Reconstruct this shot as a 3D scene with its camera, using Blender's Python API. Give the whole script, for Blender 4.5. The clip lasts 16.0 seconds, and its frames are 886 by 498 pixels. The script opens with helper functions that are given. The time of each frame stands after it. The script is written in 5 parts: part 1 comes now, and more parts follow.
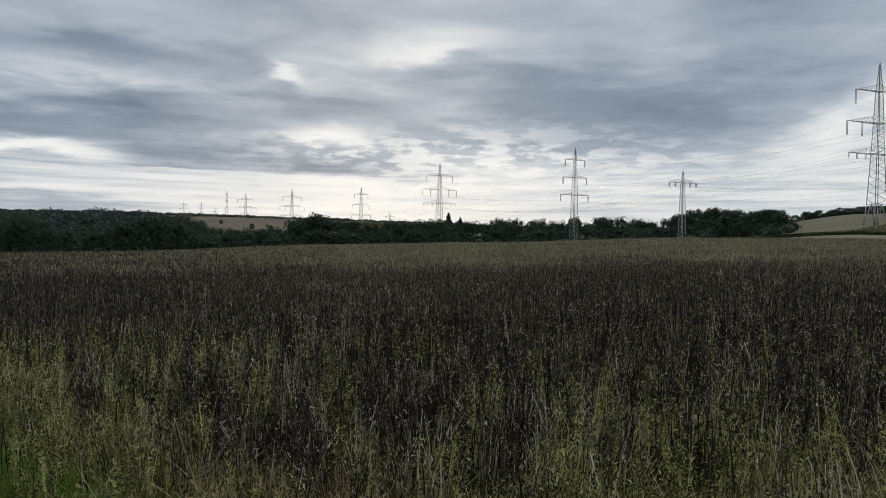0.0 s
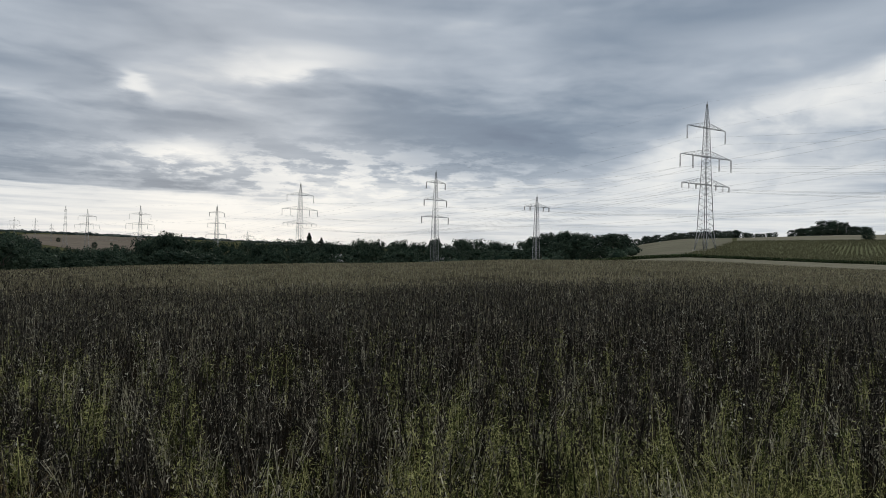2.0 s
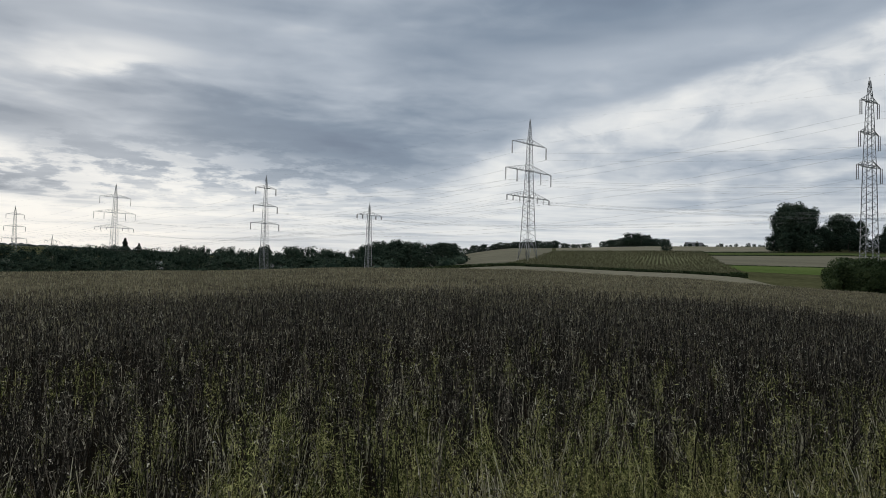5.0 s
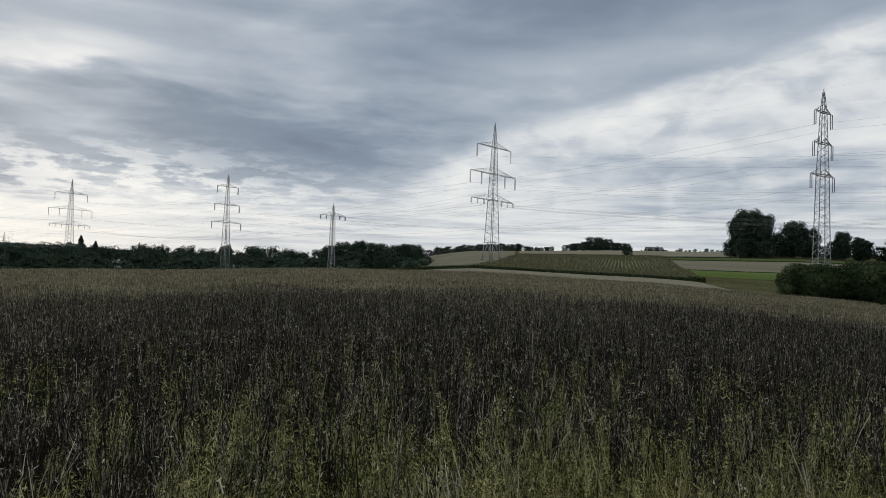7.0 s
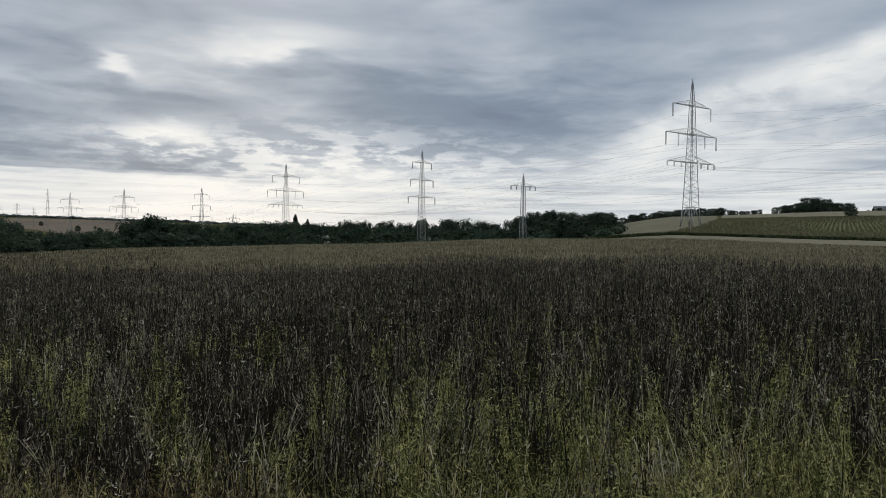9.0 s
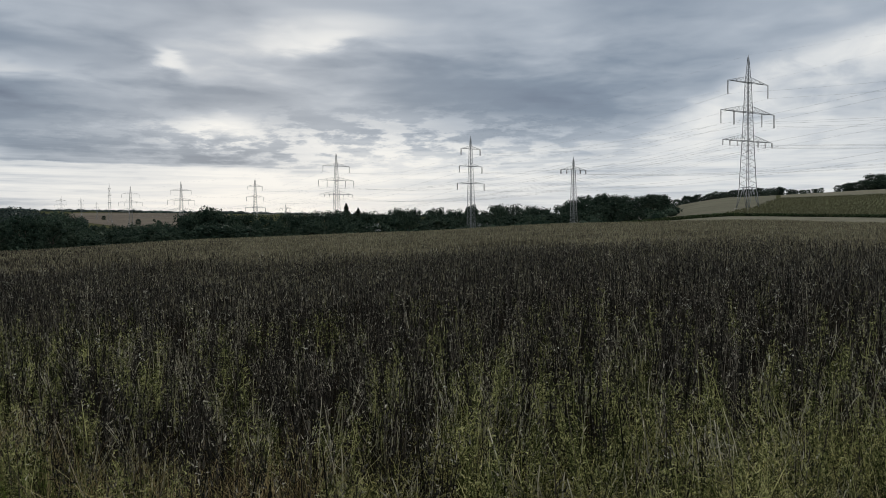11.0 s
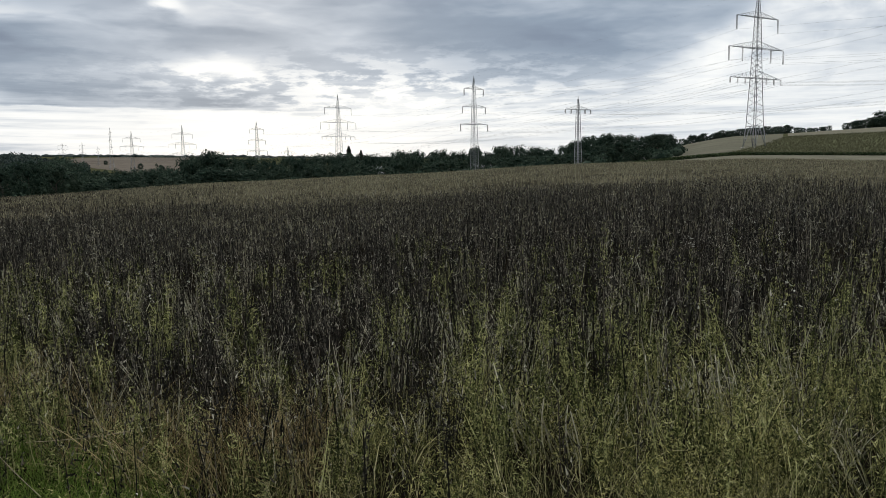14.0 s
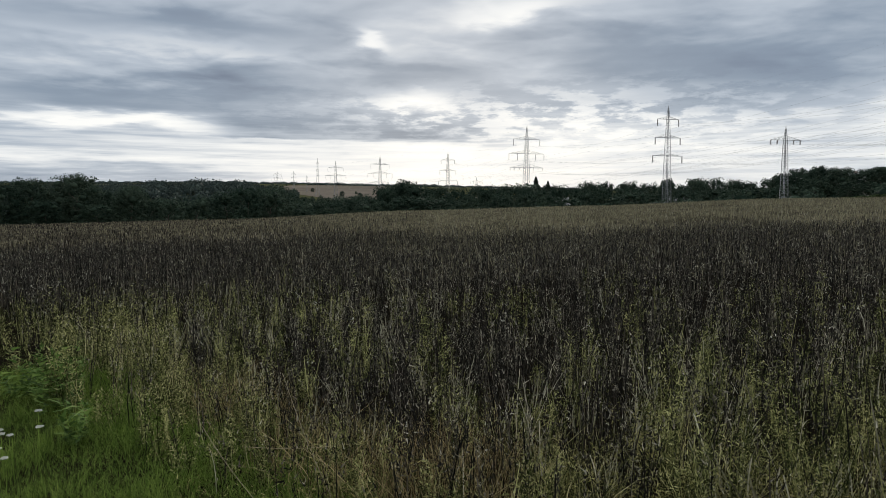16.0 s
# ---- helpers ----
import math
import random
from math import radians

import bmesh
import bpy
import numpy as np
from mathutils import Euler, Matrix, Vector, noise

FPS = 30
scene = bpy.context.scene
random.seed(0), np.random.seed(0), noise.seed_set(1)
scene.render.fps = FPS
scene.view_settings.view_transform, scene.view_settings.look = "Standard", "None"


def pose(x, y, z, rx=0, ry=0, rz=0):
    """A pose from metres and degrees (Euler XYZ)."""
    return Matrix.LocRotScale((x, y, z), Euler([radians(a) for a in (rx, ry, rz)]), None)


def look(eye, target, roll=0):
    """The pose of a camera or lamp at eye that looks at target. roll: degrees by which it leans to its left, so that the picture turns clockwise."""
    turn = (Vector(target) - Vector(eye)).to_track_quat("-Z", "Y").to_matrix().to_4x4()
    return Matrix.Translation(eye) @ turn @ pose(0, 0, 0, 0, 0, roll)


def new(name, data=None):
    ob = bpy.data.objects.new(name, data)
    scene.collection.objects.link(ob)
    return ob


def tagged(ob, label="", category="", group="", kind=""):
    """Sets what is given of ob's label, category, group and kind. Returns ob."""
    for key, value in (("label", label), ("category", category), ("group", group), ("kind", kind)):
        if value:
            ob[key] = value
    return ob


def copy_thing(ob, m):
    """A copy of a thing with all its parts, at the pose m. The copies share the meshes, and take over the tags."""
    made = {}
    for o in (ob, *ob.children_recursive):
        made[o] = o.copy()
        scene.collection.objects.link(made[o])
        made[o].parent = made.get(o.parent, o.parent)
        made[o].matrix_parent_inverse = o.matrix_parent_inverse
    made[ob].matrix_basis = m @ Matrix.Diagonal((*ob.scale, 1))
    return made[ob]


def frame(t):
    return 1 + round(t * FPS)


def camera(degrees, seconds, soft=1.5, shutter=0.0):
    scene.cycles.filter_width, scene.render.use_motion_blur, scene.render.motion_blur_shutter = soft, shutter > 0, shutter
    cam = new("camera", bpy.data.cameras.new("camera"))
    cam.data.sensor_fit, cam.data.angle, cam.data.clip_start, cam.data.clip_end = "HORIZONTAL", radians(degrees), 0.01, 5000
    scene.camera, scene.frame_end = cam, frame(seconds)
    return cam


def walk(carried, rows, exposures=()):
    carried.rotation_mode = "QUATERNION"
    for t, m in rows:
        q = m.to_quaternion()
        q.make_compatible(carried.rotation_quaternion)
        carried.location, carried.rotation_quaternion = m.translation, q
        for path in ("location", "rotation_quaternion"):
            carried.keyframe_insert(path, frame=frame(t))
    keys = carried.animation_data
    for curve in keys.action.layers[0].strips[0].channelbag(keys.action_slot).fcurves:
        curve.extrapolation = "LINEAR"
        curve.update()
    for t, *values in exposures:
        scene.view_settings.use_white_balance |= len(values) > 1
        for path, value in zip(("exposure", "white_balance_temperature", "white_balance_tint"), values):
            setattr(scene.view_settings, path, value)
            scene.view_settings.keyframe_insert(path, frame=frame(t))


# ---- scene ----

# ======================= camera =======================
EYE = 1.65
cam = camera(63.66, 16.0, soft=0.55)
ROWS = [
    (0.0, -0.000, -0.000, -0.000, -0.00, -0.90, 0.95),
    (0.5, 0.004, 0.015, 0.008, -1.48, -0.25, 1.27),
    (1.0, 0.022, 0.022, 0.003, -4.69, 0.12, 1.39),
    (1.5, 0.035, 0.020, 0.007, -7.14, 0.43, 1.46),
    (2.0, 0.055, 0.019, 0.006, -11.03, 0.99, 1.23),
    (2.5, 0.073, 0.030, 0.002, -14.60, 1.28, 1.03),
    (3.0, 0.072, 0.022, 0.007, -16.90, 1.42, 0.99),
    (3.5, 0.085, 0.016, 0.001, -20.36, 1.41, 0.90),
    (4.0, 0.088, -0.001, 0.000, -23.31, 1.49, 0.85),
    (4.2, 0.089, 0.001, -0.001, -23.91, 1.65, 0.92),
    (6.3, 0.065, -0.037, -0.030, -25.00, 2.26, 1.90),
    (6.5, 0.064, -0.040, -0.030, -26.13, 2.30, 2.03),
    (7.0, 0.075, -0.057, -0.037, -27.30, 2.17, 1.96),
    (7.5, 0.065, -0.030, -0.033, -26.10, 1.30, 2.15),
    (8.0, 0.063, 0.024, -0.040, -19.52, 0.40, 2.18),
    (8.5, 0.048, 0.037, -0.047, -14.43, -0.39, 1.56),
    (9.0, 0.072, 0.108, -0.057, -12.10, -0.57, 0.67),
    (9.5, 0.064, 0.126, -0.055, -11.30, -0.62, 0.58),
    (9.7, 0.055, 0.114, -0.054, -10.66, -0.70, 0.51),
    (11.8, 0.019, -0.037, -0.034, -7.72, -2.17, -0.69),
    (12.0, 0.022, -0.040, -0.036, -8.09, -2.30, -0.71),
    (12.5, 0.024, -0.043, -0.043, -8.97, -3.74, -0.68),
    (13.0, 0.019, -0.031, -0.055, -9.00, -5.47, -0.70),
    (13.5, 0.016, -0.021, -0.055, -8.08, -5.93, -1.18),
    (14.0, 0.012, -0.025, -0.054, -7.72, -6.30, -0.96),
    (14.5, 0.002, -0.026, -0.051, -5.88, -6.50, -0.50),
    (15.0, -0.035, -0.006, -0.050, 0.19, -5.75, -0.76),
    (15.5, -0.054, -0.006, -0.042, 4.91, -4.64, -0.93),
    (16.0, -0.057, -0.009, -0.029, 6.97, -3.75, 0.10),
]
walk(cam, [(t, pose(x, y, EYE + z, 0, 0, yaw) @ pose(0, 0, 0, 90 + pitch, 0, 0) @ pose(0, 0, 0, 0, 0, roll))
           for t, x, y, z, yaw, pitch, roll in ROWS],
     [(0.0, 0.0), (4.0, 0.0), (9.5, 0.0), (12.0, -0.05), (12.5, 0.0), (13.5, 0.2), (14.5, 0.3), (15.5, 0.29), (16.0, 0.18)])

# ======================= sky and sun =======================
world = bpy.data.worlds.new("overcast_sky")
scene.world = world
world.use_nodes = True
WN, WL = world.node_tree.nodes, world.node_tree.links
WN.clear()


def op(kind, a, b=None, c=None):
    """One math node of the sky; numbers or sockets in, a socket out."""
    n = WN.new("ShaderNodeMath")
    n.operation = kind
    for i, v in enumerate((a, b, c)):
        if v is None:
            continue
        if isinstance(v, (int, float)):
            n.inputs[i].default_value = v
        else:
            WL.new(v, n.inputs[i])
    return n.outputs[0]


coord = WN.new("ShaderNodeTexCoord")
split = WN.new("ShaderNodeSeparateXYZ")
WL.new(coord.outputs["Generated"], split.inputs[0])
sx, sy, sz = split.outputs
AZ = op("MULTIPLY", op("ARCTAN2", sx, sy), 57.2958)
EL = op("MULTIPLY", op("ARCSINE", sz), 57.2958)


def cloud_noise(wide, high, detail, seed=0.0, distort=0.4, rough=0.5):
    """Cloud pattern with patches about so many degrees wide and high."""
    comb = WN.new("ShaderNodeCombineXYZ")
    WL.new(op("DIVIDE", AZ, wide), comb.inputs[0])
    WL.new(op("DIVIDE", EL, high), comb.inputs[1])
    comb.inputs[2].default_value = seed
    n = WN.new("ShaderNodeTexNoise")
    n.inputs["Scale"].default_value = 1.0
    n.inputs["Detail"].default_value = detail
    n.inputs["Roughness"].default_value = rough
    n.inputs["Distortion"].default_value = distort
    WL.new(comb.outputs[0], n.inputs["Vector"])
    return op("SUBTRACT", n.outputs["Fac"], 0.5)


def deck_noise(scale, detail, seed=0.0, distort=0.3, rough=0.52, turn=0.0):
    """Pattern on a flat deck of cloud overhead, drawn together towards the horizon."""
    rise = op("ADD", op("MAXIMUM", sz, 0.0), 0.055)
    comb = WN.new("ShaderNodeCombineXYZ")
    WL.new(op("DIVIDE", sx, rise), comb.inputs[0])
    WL.new(op("DIVIDE", sy, rise), comb.inputs[1])
    comb.inputs[2].default_value = seed
    spin = WN.new("ShaderNodeMapping")
    spin.inputs["Rotation"].default_value = (0, 0, radians(turn))
    WL.new(comb.outputs[0], spin.inputs["Vector"])
    n = WN.new("ShaderNodeTexNoise")
    n.inputs["Scale"].default_value = scale
    n.inputs["Detail"].default_value = detail
    n.inputs["Roughness"].default_value = rough
    n.inputs["Distortion"].default_value = distort
    WL.new(spin.outputs[0], n.inputs["Vector"])
    return op("SUBTRACT", n.outputs["Fac"], 0.5)


def step(v, lo, hi, a=0.0, b=1.0):
    """Smooth step of a socket."""
    n = WN.new("ShaderNodeMapRange")
    n.interpolation_type = 'SMOOTHSTEP'
    for k, x in (("From Min", lo), ("From Max", hi), ("To Min", a), ("To Max", b)):
        n.inputs[k].default_value = x
    WL.new(v, n.inputs["Value"])
    return n.outputs[0]


def bell(v, mid, wide):
    """A soft hump round a value."""
    q = op("DIVIDE", op("SUBTRACT", v, mid), wide)
    return op("EXPONENT", op("MULTIPLY", op("MULTIPLY", q, q), -1.0))


def times(*vs):
    out = vs[0]
    for v in vs[1:]:
        out = op("MULTIPLY", out, v)
    return out


def plus(*vs):
    out = vs[0]
    for v in vs[1:]:
        out = op("ADD", out, v)
    return out


large = deck_noise(0.55, 3, 3.7, 0.2, 0.5)
puffs = deck_noise(1.9, 3, 8.1, 0.3, 0.48)
curls = deck_noise(4.6, 5, 5.4, 0.4, 0.55)
# the edges of the masses are ragged, less so low down where they are seen flat
loose = step(EL, 1.0, 14.0, 0.18, 1.0)
WAZ = plus(AZ, times(large, 9.0), times(puffs, 7.0), times(curls, 2.0))
WEL = plus(EL, times(loose, plus(times(large, 4.5), times(puffs, 4.2), times(curls, 1.6))))


def bank(az, el, wide, high, tilt, amount):
    """A soft-edged mass of thicker (minus) or thinner (plus) cloud."""
    da = op("SUBTRACT", WAZ, az)
    de = op("SUBTRACT", op("SUBTRACT", WEL, el), op("MULTIPLY", da, tilt))
    return times(bell(da, 0.0, wide), bell(de, 0.0, high), amount)


SKY = [
    (-8, 2.6, 21, 3.0, 0.0, 0.50),
    (36, 2.3, 24, 3.0, 0.0, 0.24),
    (-33, 3.6, 9, 0.9, 0.0, 0.24),
    (-32, 5.9, 8, 0.5, 0.0, 0.62),
    (-30, 8.0, 12, 1.5, 0.0, -0.30),
    (-27, 11.2, 9, 0.6, 0.0, 0.16),
    (-27, 13.0, 9, 1.1, 0.0, -0.16),
    (-12, 10.2, 9, 1.5, 0.0, -0.20),
    (-12.5, 12.5, 2.2, 0.7, 0.0, 0.46),
    (0.0, 15.0, 6.5, 1.9, 0.0, 0.27),
    (-1.4, 14.2, 2.4, 0.6, 0.0, 0.22),
    (14, 11.4, 12, 3.0, 0.03, -0.32),
    (19, 9.2, 6, 1.2, 0.0, -0.12),
    (13, 5.0, 13, 1.9, 0.0, 0.07),
    (38, 20.3, 17, 2.4, 0.12, -0.26),
    (50, 6.6, 11, 1.9, 0.0, -0.22),
]
bands = cloud_noise(11.0, 1.6, 2, 17.7, 0.1, 0.45)
value = plus(0.46, times(large, 0.36), times(puffs, step(EL, 3.0, 10.0, 0.12, 0.50)), times(curls, 0.14), times(bands, step(AZ, 30.0, 5.0, 0.15, 0.34)))
for row in SKY:
    value = op("ADD", value, bank(*row))
# broken cloud with bright gaps
zone = times(bell(AZ, 2.0, 17.0), bell(EL, 6.6, 2.3))
broken = cloud_noise(3.4, 0.95, 5, 5.1, 0.08, 0.6)
value = plus(value, times(zone, step(broken, -0.07, 0.08, -0.05, 0.34)))
glow = times(bell(plus(AZ, times(broken, 6.0)), -8.8, 2.7), bell(plus(EL, times(broken, 4.0)), 7.7, 1.2))
value = plus(value, times(glow, 0.42))
# a flat-bottomed layer low in the west
ledge = plus(EL, times(puffs, 0.5), times(broken, 0.5), times(AZ, 0.008))
layer = times(step(ledge, 4.62, 4.86), step(ledge, 7.6, 5.6), step(AZ, -27.0, -22.0), step(AZ, 2.0, -9.0))
value = plus(value, times(layer, -0.34))
# long thin streaks near the horizon
streak = cloud_noise(9.0, 0.42, 4, 8.3, 0.15, 0.55)
value = plus(value, times(streak, bell(EL, 3.8, 2.8), 0.85))
value = plus(value, times(bell(AZ, -36.0, 16.0), bell(EL, 0.8, 1.7), -0.22))
# thinner, brighter cloud below the slanting rim of the great bank
brow = op("MINIMUM", plus(8.0, times(op("SUBTRACT", WAZ, 24.0), 0.55)), plus(12.2, times(op("SUBTRACT", WAZ, 32.0), 0.25)))
rim = op("SUBTRACT", brow, WEL)
side = step(AZ, 21.0, 29.0)
veil = times(side, step(rim, -0.5, 1.6), step(EL, 1.5, 6.5))
value = plus(value, times(veil, 0.27))
lump = cloud_noise(4.2, 2.0, 5, 21.3, 0.5, 0.52)
value = plus(value, times(veil, lump, plus(0.50, times(bell(rim, 1.6, 2.6), 0.35))))
value = plus(value, times(veil, bell(rim, 1.2, 1.6), 0.05))
# an overcast sky is brightest overhead
high = WN.new("ShaderNodeMapRange")
high.interpolation_type = 'SMOOTHSTEP'
high.inputs["From Min"].default_value = 24.0
high.inputs["From Max"].default_value = 62.0
WL.new(EL, high.inputs["Value"])
value = op("ADD", value, op("MULTIPLY", high.outputs[0], 0.34))
ramp = WN.new("ShaderNodeValToRGB")
WL.new(value, ramp.inputs[0])
ramp.color_ramp.elements[0].position = 0.0
ramp.color_ramp.elements[0].color = (0.142, 0.182, 0.255, 1)
ramp.color_ramp.elements[1].position = 1.0
ramp.color_ramp.elements[1].color = (0.885, 0.887, 0.868, 1)
for pos, col in ((0.25, (0.226, 0.283, 0.362, 1)), (0.5, (0.42, 0.475, 0.548, 1)), (0.75, (0.72, 0.745, 0.765, 1))):
    e = ramp.color_ramp.elements.new(pos)
    e.color = col
SUN_AZ, SUN_EL = -6.0, 17.0
sky = WN.new("ShaderNodeTexSky")
sky.sky_type = 'NISHITA'
sky.sun_disc = False
sky.sun_elevation = radians(SUN_EL)
sky.sun_rotation = radians(SUN_AZ)
thin = WN.new("ShaderNodeVectorMath")
thin.operation = 'SCALE'
WL.new(sky.outputs[0], thin.inputs[0])
thin.inputs["Scale"].default_value = 0.06
cover = WN.new("ShaderNodeMix")
cover.data_type = 'RGBA'
cover.inputs["Factor"].default_value = 0.95
WL.new(thin.outputs[0], cover.inputs["A"])
WL.new(ramp.outputs[0], cover.inputs["B"])
bg = WN.new("ShaderNodeBackground")
WL.new(cover.outputs["Result"], bg.inputs["Color"])
WL.new(op("ADD", 1.0, op("MULTIPLY", high.outputs[0], 0.25)), bg.inputs["Strength"])
wout = WN.new("ShaderNodeOutputWorld")
WL.new(bg.outputs[0], wout.inputs[0])

sun_data = bpy.data.lights.new("sun", 'SUN')
sun_data.energy = 1.4
sun_data.angle = radians(10)
sun_data.color = (1.0, 0.95, 0.87)
sun = new("sun", sun_data)
sv = Vector((math.sin(radians(SUN_AZ)) * math.cos(radians(SUN_EL)), math.cos(radians(SUN_AZ)) * math.cos(radians(SUN_EL)), math.sin(radians(SUN_EL))))
sun.matrix_world = look(sv * 300, (0, 0, 0))

# ======================= materials =======================


def mat_new(name):
    m = bpy.data.materials.new(name)
    m.use_nodes = True
    m.node_tree.nodes.clear()
    return m, m.node_tree.nodes, m.node_tree.links


def ramp_of(N, stops):
    r = N.new("ShaderNodeValToRGB")
    els = r.color_ramp.elements
    els[0].position, els[0].color = stops[0][0], (*stops[0][1], 1)
    els[1].position, els[1].color = stops[-1][0], (*stops[-1][1], 1)
    for p, c in stops[1:-1]:
        els.new(p).color = (*c, 1)
    return r


def plant_mat(name, stops, translucent=0.3, patch=0.6, patch_scale=0.5, rough=0.7, source="island", gloss=0.06, upright=1.0, own=1.0):
    """Leaf and stalk material: each piece has its own tone, and tones drift over the ground in patches, or from plant to plant."""
    m, N, L = mat_new(name)
    geo = N.new("ShaderNodeNewGeometry")
    pos = N.new("ShaderNodeTexCoord") if source == "object" else None
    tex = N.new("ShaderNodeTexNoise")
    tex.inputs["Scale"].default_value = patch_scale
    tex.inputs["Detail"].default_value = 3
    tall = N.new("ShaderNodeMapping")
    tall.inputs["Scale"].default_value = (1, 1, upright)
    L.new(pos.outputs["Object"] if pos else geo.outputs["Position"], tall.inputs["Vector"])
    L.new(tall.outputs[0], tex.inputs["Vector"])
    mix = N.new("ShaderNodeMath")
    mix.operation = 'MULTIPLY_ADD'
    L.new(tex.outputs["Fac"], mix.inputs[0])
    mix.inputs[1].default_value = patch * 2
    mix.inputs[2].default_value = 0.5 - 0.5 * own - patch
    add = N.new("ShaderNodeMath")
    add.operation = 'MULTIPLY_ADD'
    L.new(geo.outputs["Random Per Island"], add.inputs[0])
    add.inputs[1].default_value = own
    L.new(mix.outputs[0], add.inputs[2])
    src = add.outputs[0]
    if source == "object":
        info = N.new("ShaderNodeObjectInfo")
        shift = N.new("ShaderNodeMath")
        shift.operation = 'MULTIPLY_ADD'
        L.new(info.outputs["Random"], shift.inputs[0])
        shift.inputs[1].default_value = 0.5
        shift.inputs[2].default_value = -0.25
        add2 = N.new("ShaderNodeMath")
        add2.operation = 'ADD'
        L.new(src, add2.inputs[0])
        L.new(shift.outputs[0], add2.inputs[1])
        src = add2.outputs[0]
    r = ramp_of(N, stops)
    L.new(src, r.inputs[0])
    dif = N.new("ShaderNodeBsdfPrincipled")
    dif.inputs["Roughness"].default_value = rough
    dif.inputs["Specular IOR Level"].default_value = gloss
    L.new(r.outputs[0], dif.inputs["Base Color"])
    tr = N.new("ShaderNodeBsdfTranslucent")
    L.new(r.outputs[0], tr.inputs["Color"])
    mx = N.new("ShaderNodeMixShader")
    mx.inputs[0].default_value = translucent
    L.new(dif.outputs[0], mx.inputs[1])
    L.new(tr.outputs[0], mx.inputs[2])
    out = N.new("ShaderNodeOutputMaterial")
    L.new(mx.outputs[0], out.inputs[0])
    return m


def ground_mat(name, stops, scale=0.15, fine=3.0, bump=0.4, rough=0.9, stretch=None):
    """Soil, stubble or turf: two scales of noise in the colour, and relief."""
    m, N, L = mat_new(name)
    geo = N.new("ShaderNodeNewGeometry")
    vec = geo.outputs["Position"]
    if stretch:
        mp = N.new("ShaderNodeMapping")
        mp.inputs["Rotation"].default_value = (0, 0, radians(stretch[0]))
        mp.inputs["Scale"].default_value = (stretch[1], 1, 1)
        L.new(vec, mp.inputs["Vector"])
        vec = mp.outputs[0]
    a = N.new("ShaderNodeTexNoise")
    a.inputs["Scale"].default_value = scale
    a.inputs["Detail"].default_value = 5
    b = N.new("ShaderNodeTexNoise")
    b.inputs["Scale"].default_value = fine
    b.inputs["Detail"].default_value = 4
    L.new(vec, a.inputs["Vector"])
    L.new(vec, b.inputs["Vector"])
    mx = N.new("ShaderNodeMath")
    mx.operation = 'MULTIPLY_ADD'
    L.new(b.outputs["Fac"], mx.inputs[0])
    mx.inputs[1].default_value = 0.55
    ml = N.new("ShaderNodeMath")
    ml.operation = 'MULTIPLY'
    L.new(a.outputs["Fac"], ml.inputs[0])
    ml.inputs[1].default_value = 0.5
    L.new(ml.outputs[0], mx.inputs[2])
    r = ramp_of(N, stops)
    L.new(mx.outputs[0], r.inputs[0])
    bs = N.new("ShaderNodeBsdfPrincipled")
    bs.inputs["Roughness"].default_value = rough
    bs.inputs["Specular IOR Level"].default_value = 0.0
    L.new(r.outputs[0], bs.inputs["Base Color"])
    bp = N.new("ShaderNodeBump")
    bp.inputs["Strength"].default_value = bump
    bp.inputs["Distance"].default_value = 0.2
    L.new(b.outputs["Fac"], bp.inputs["Height"])
    L.new(bp.outputs[0], bs.inputs["Normal"])
    out = N.new("ShaderNodeOutputMaterial")
    L.new(bs.outputs[0], out.inputs[0])
    return m


def solid_mat(name, lo, hi, rough=0.6, metal=0.0, scale=2.0):
    m, N, L = mat_new(name)
    tc = N.new("ShaderNodeTexCoord")
    t = N.new("ShaderNodeTexNoise")
    t.inputs["Scale"].default_value = scale
    t.inputs["Detail"].default_value = 6
    L.new(tc.outputs["Object"], t.inputs["Vector"])
    r = ramp_of(N, ((0.35, lo), (0.65, hi)))
    L.new(t.outputs["Fac"], r.inputs[0])
    bs = N.new("ShaderNodeBsdfPrincipled")
    bs.inputs["Roughness"].default_value = rough
    bs.inputs["Metallic"].default_value = metal
    L.new(r.outputs[0], bs.inputs["Base Color"])
    out = N.new("ShaderNodeOutputMaterial")
    L.new(bs.outputs[0], out.inputs[0])
    return m


M_GROUND = ground_mat("rough_grassland", ((0.3, (0.03, 0.036, 0.017)), (0.5, (0.06, 0.063, 0.031)), (0.75, (0.11, 0.103, 0.057))), 0.03, 0.6)
# near-black: the shade of the gaps between stalks is put into this colour
M_SOIL = ground_mat("shade_dark_thatch_and_soil", ((0.3, (0.008, 0.007, 0.005)), (0.55, (0.016, 0.013, 0.009)), (0.8, (0.045, 0.037, 0.022))), 1.2, 22.0, 0.8)
M_CANOPY = ground_mat("crop_canopy", ((0.3, (0.02, 0.018, 0.013)), (0.5, (0.06, 0.054, 0.037)), (0.72, (0.19, 0.172, 0.112))), 0.25, 4.0, 1.0)
# stubble and grain made less red: distance haze and colour balance put in
M_STUBBLE = ground_mat("stubble", ((0.3, (0.105, 0.100, 0.074)), (0.5, (0.165, 0.157, 0.118)), (0.75, (0.24, 0.228, 0.172))), 0.08, 1.2, 0.5, stretch=(20, 4.0))
M_PALE = ground_mat("ripe_grain", ((0.3, (0.10, 0.096, 0.071)), (0.55, (0.145, 0.139, 0.104)), (0.8, (0.195, 0.186, 0.14))), 0.02, 0.7, 0.3, stretch=(-40, 5.0))
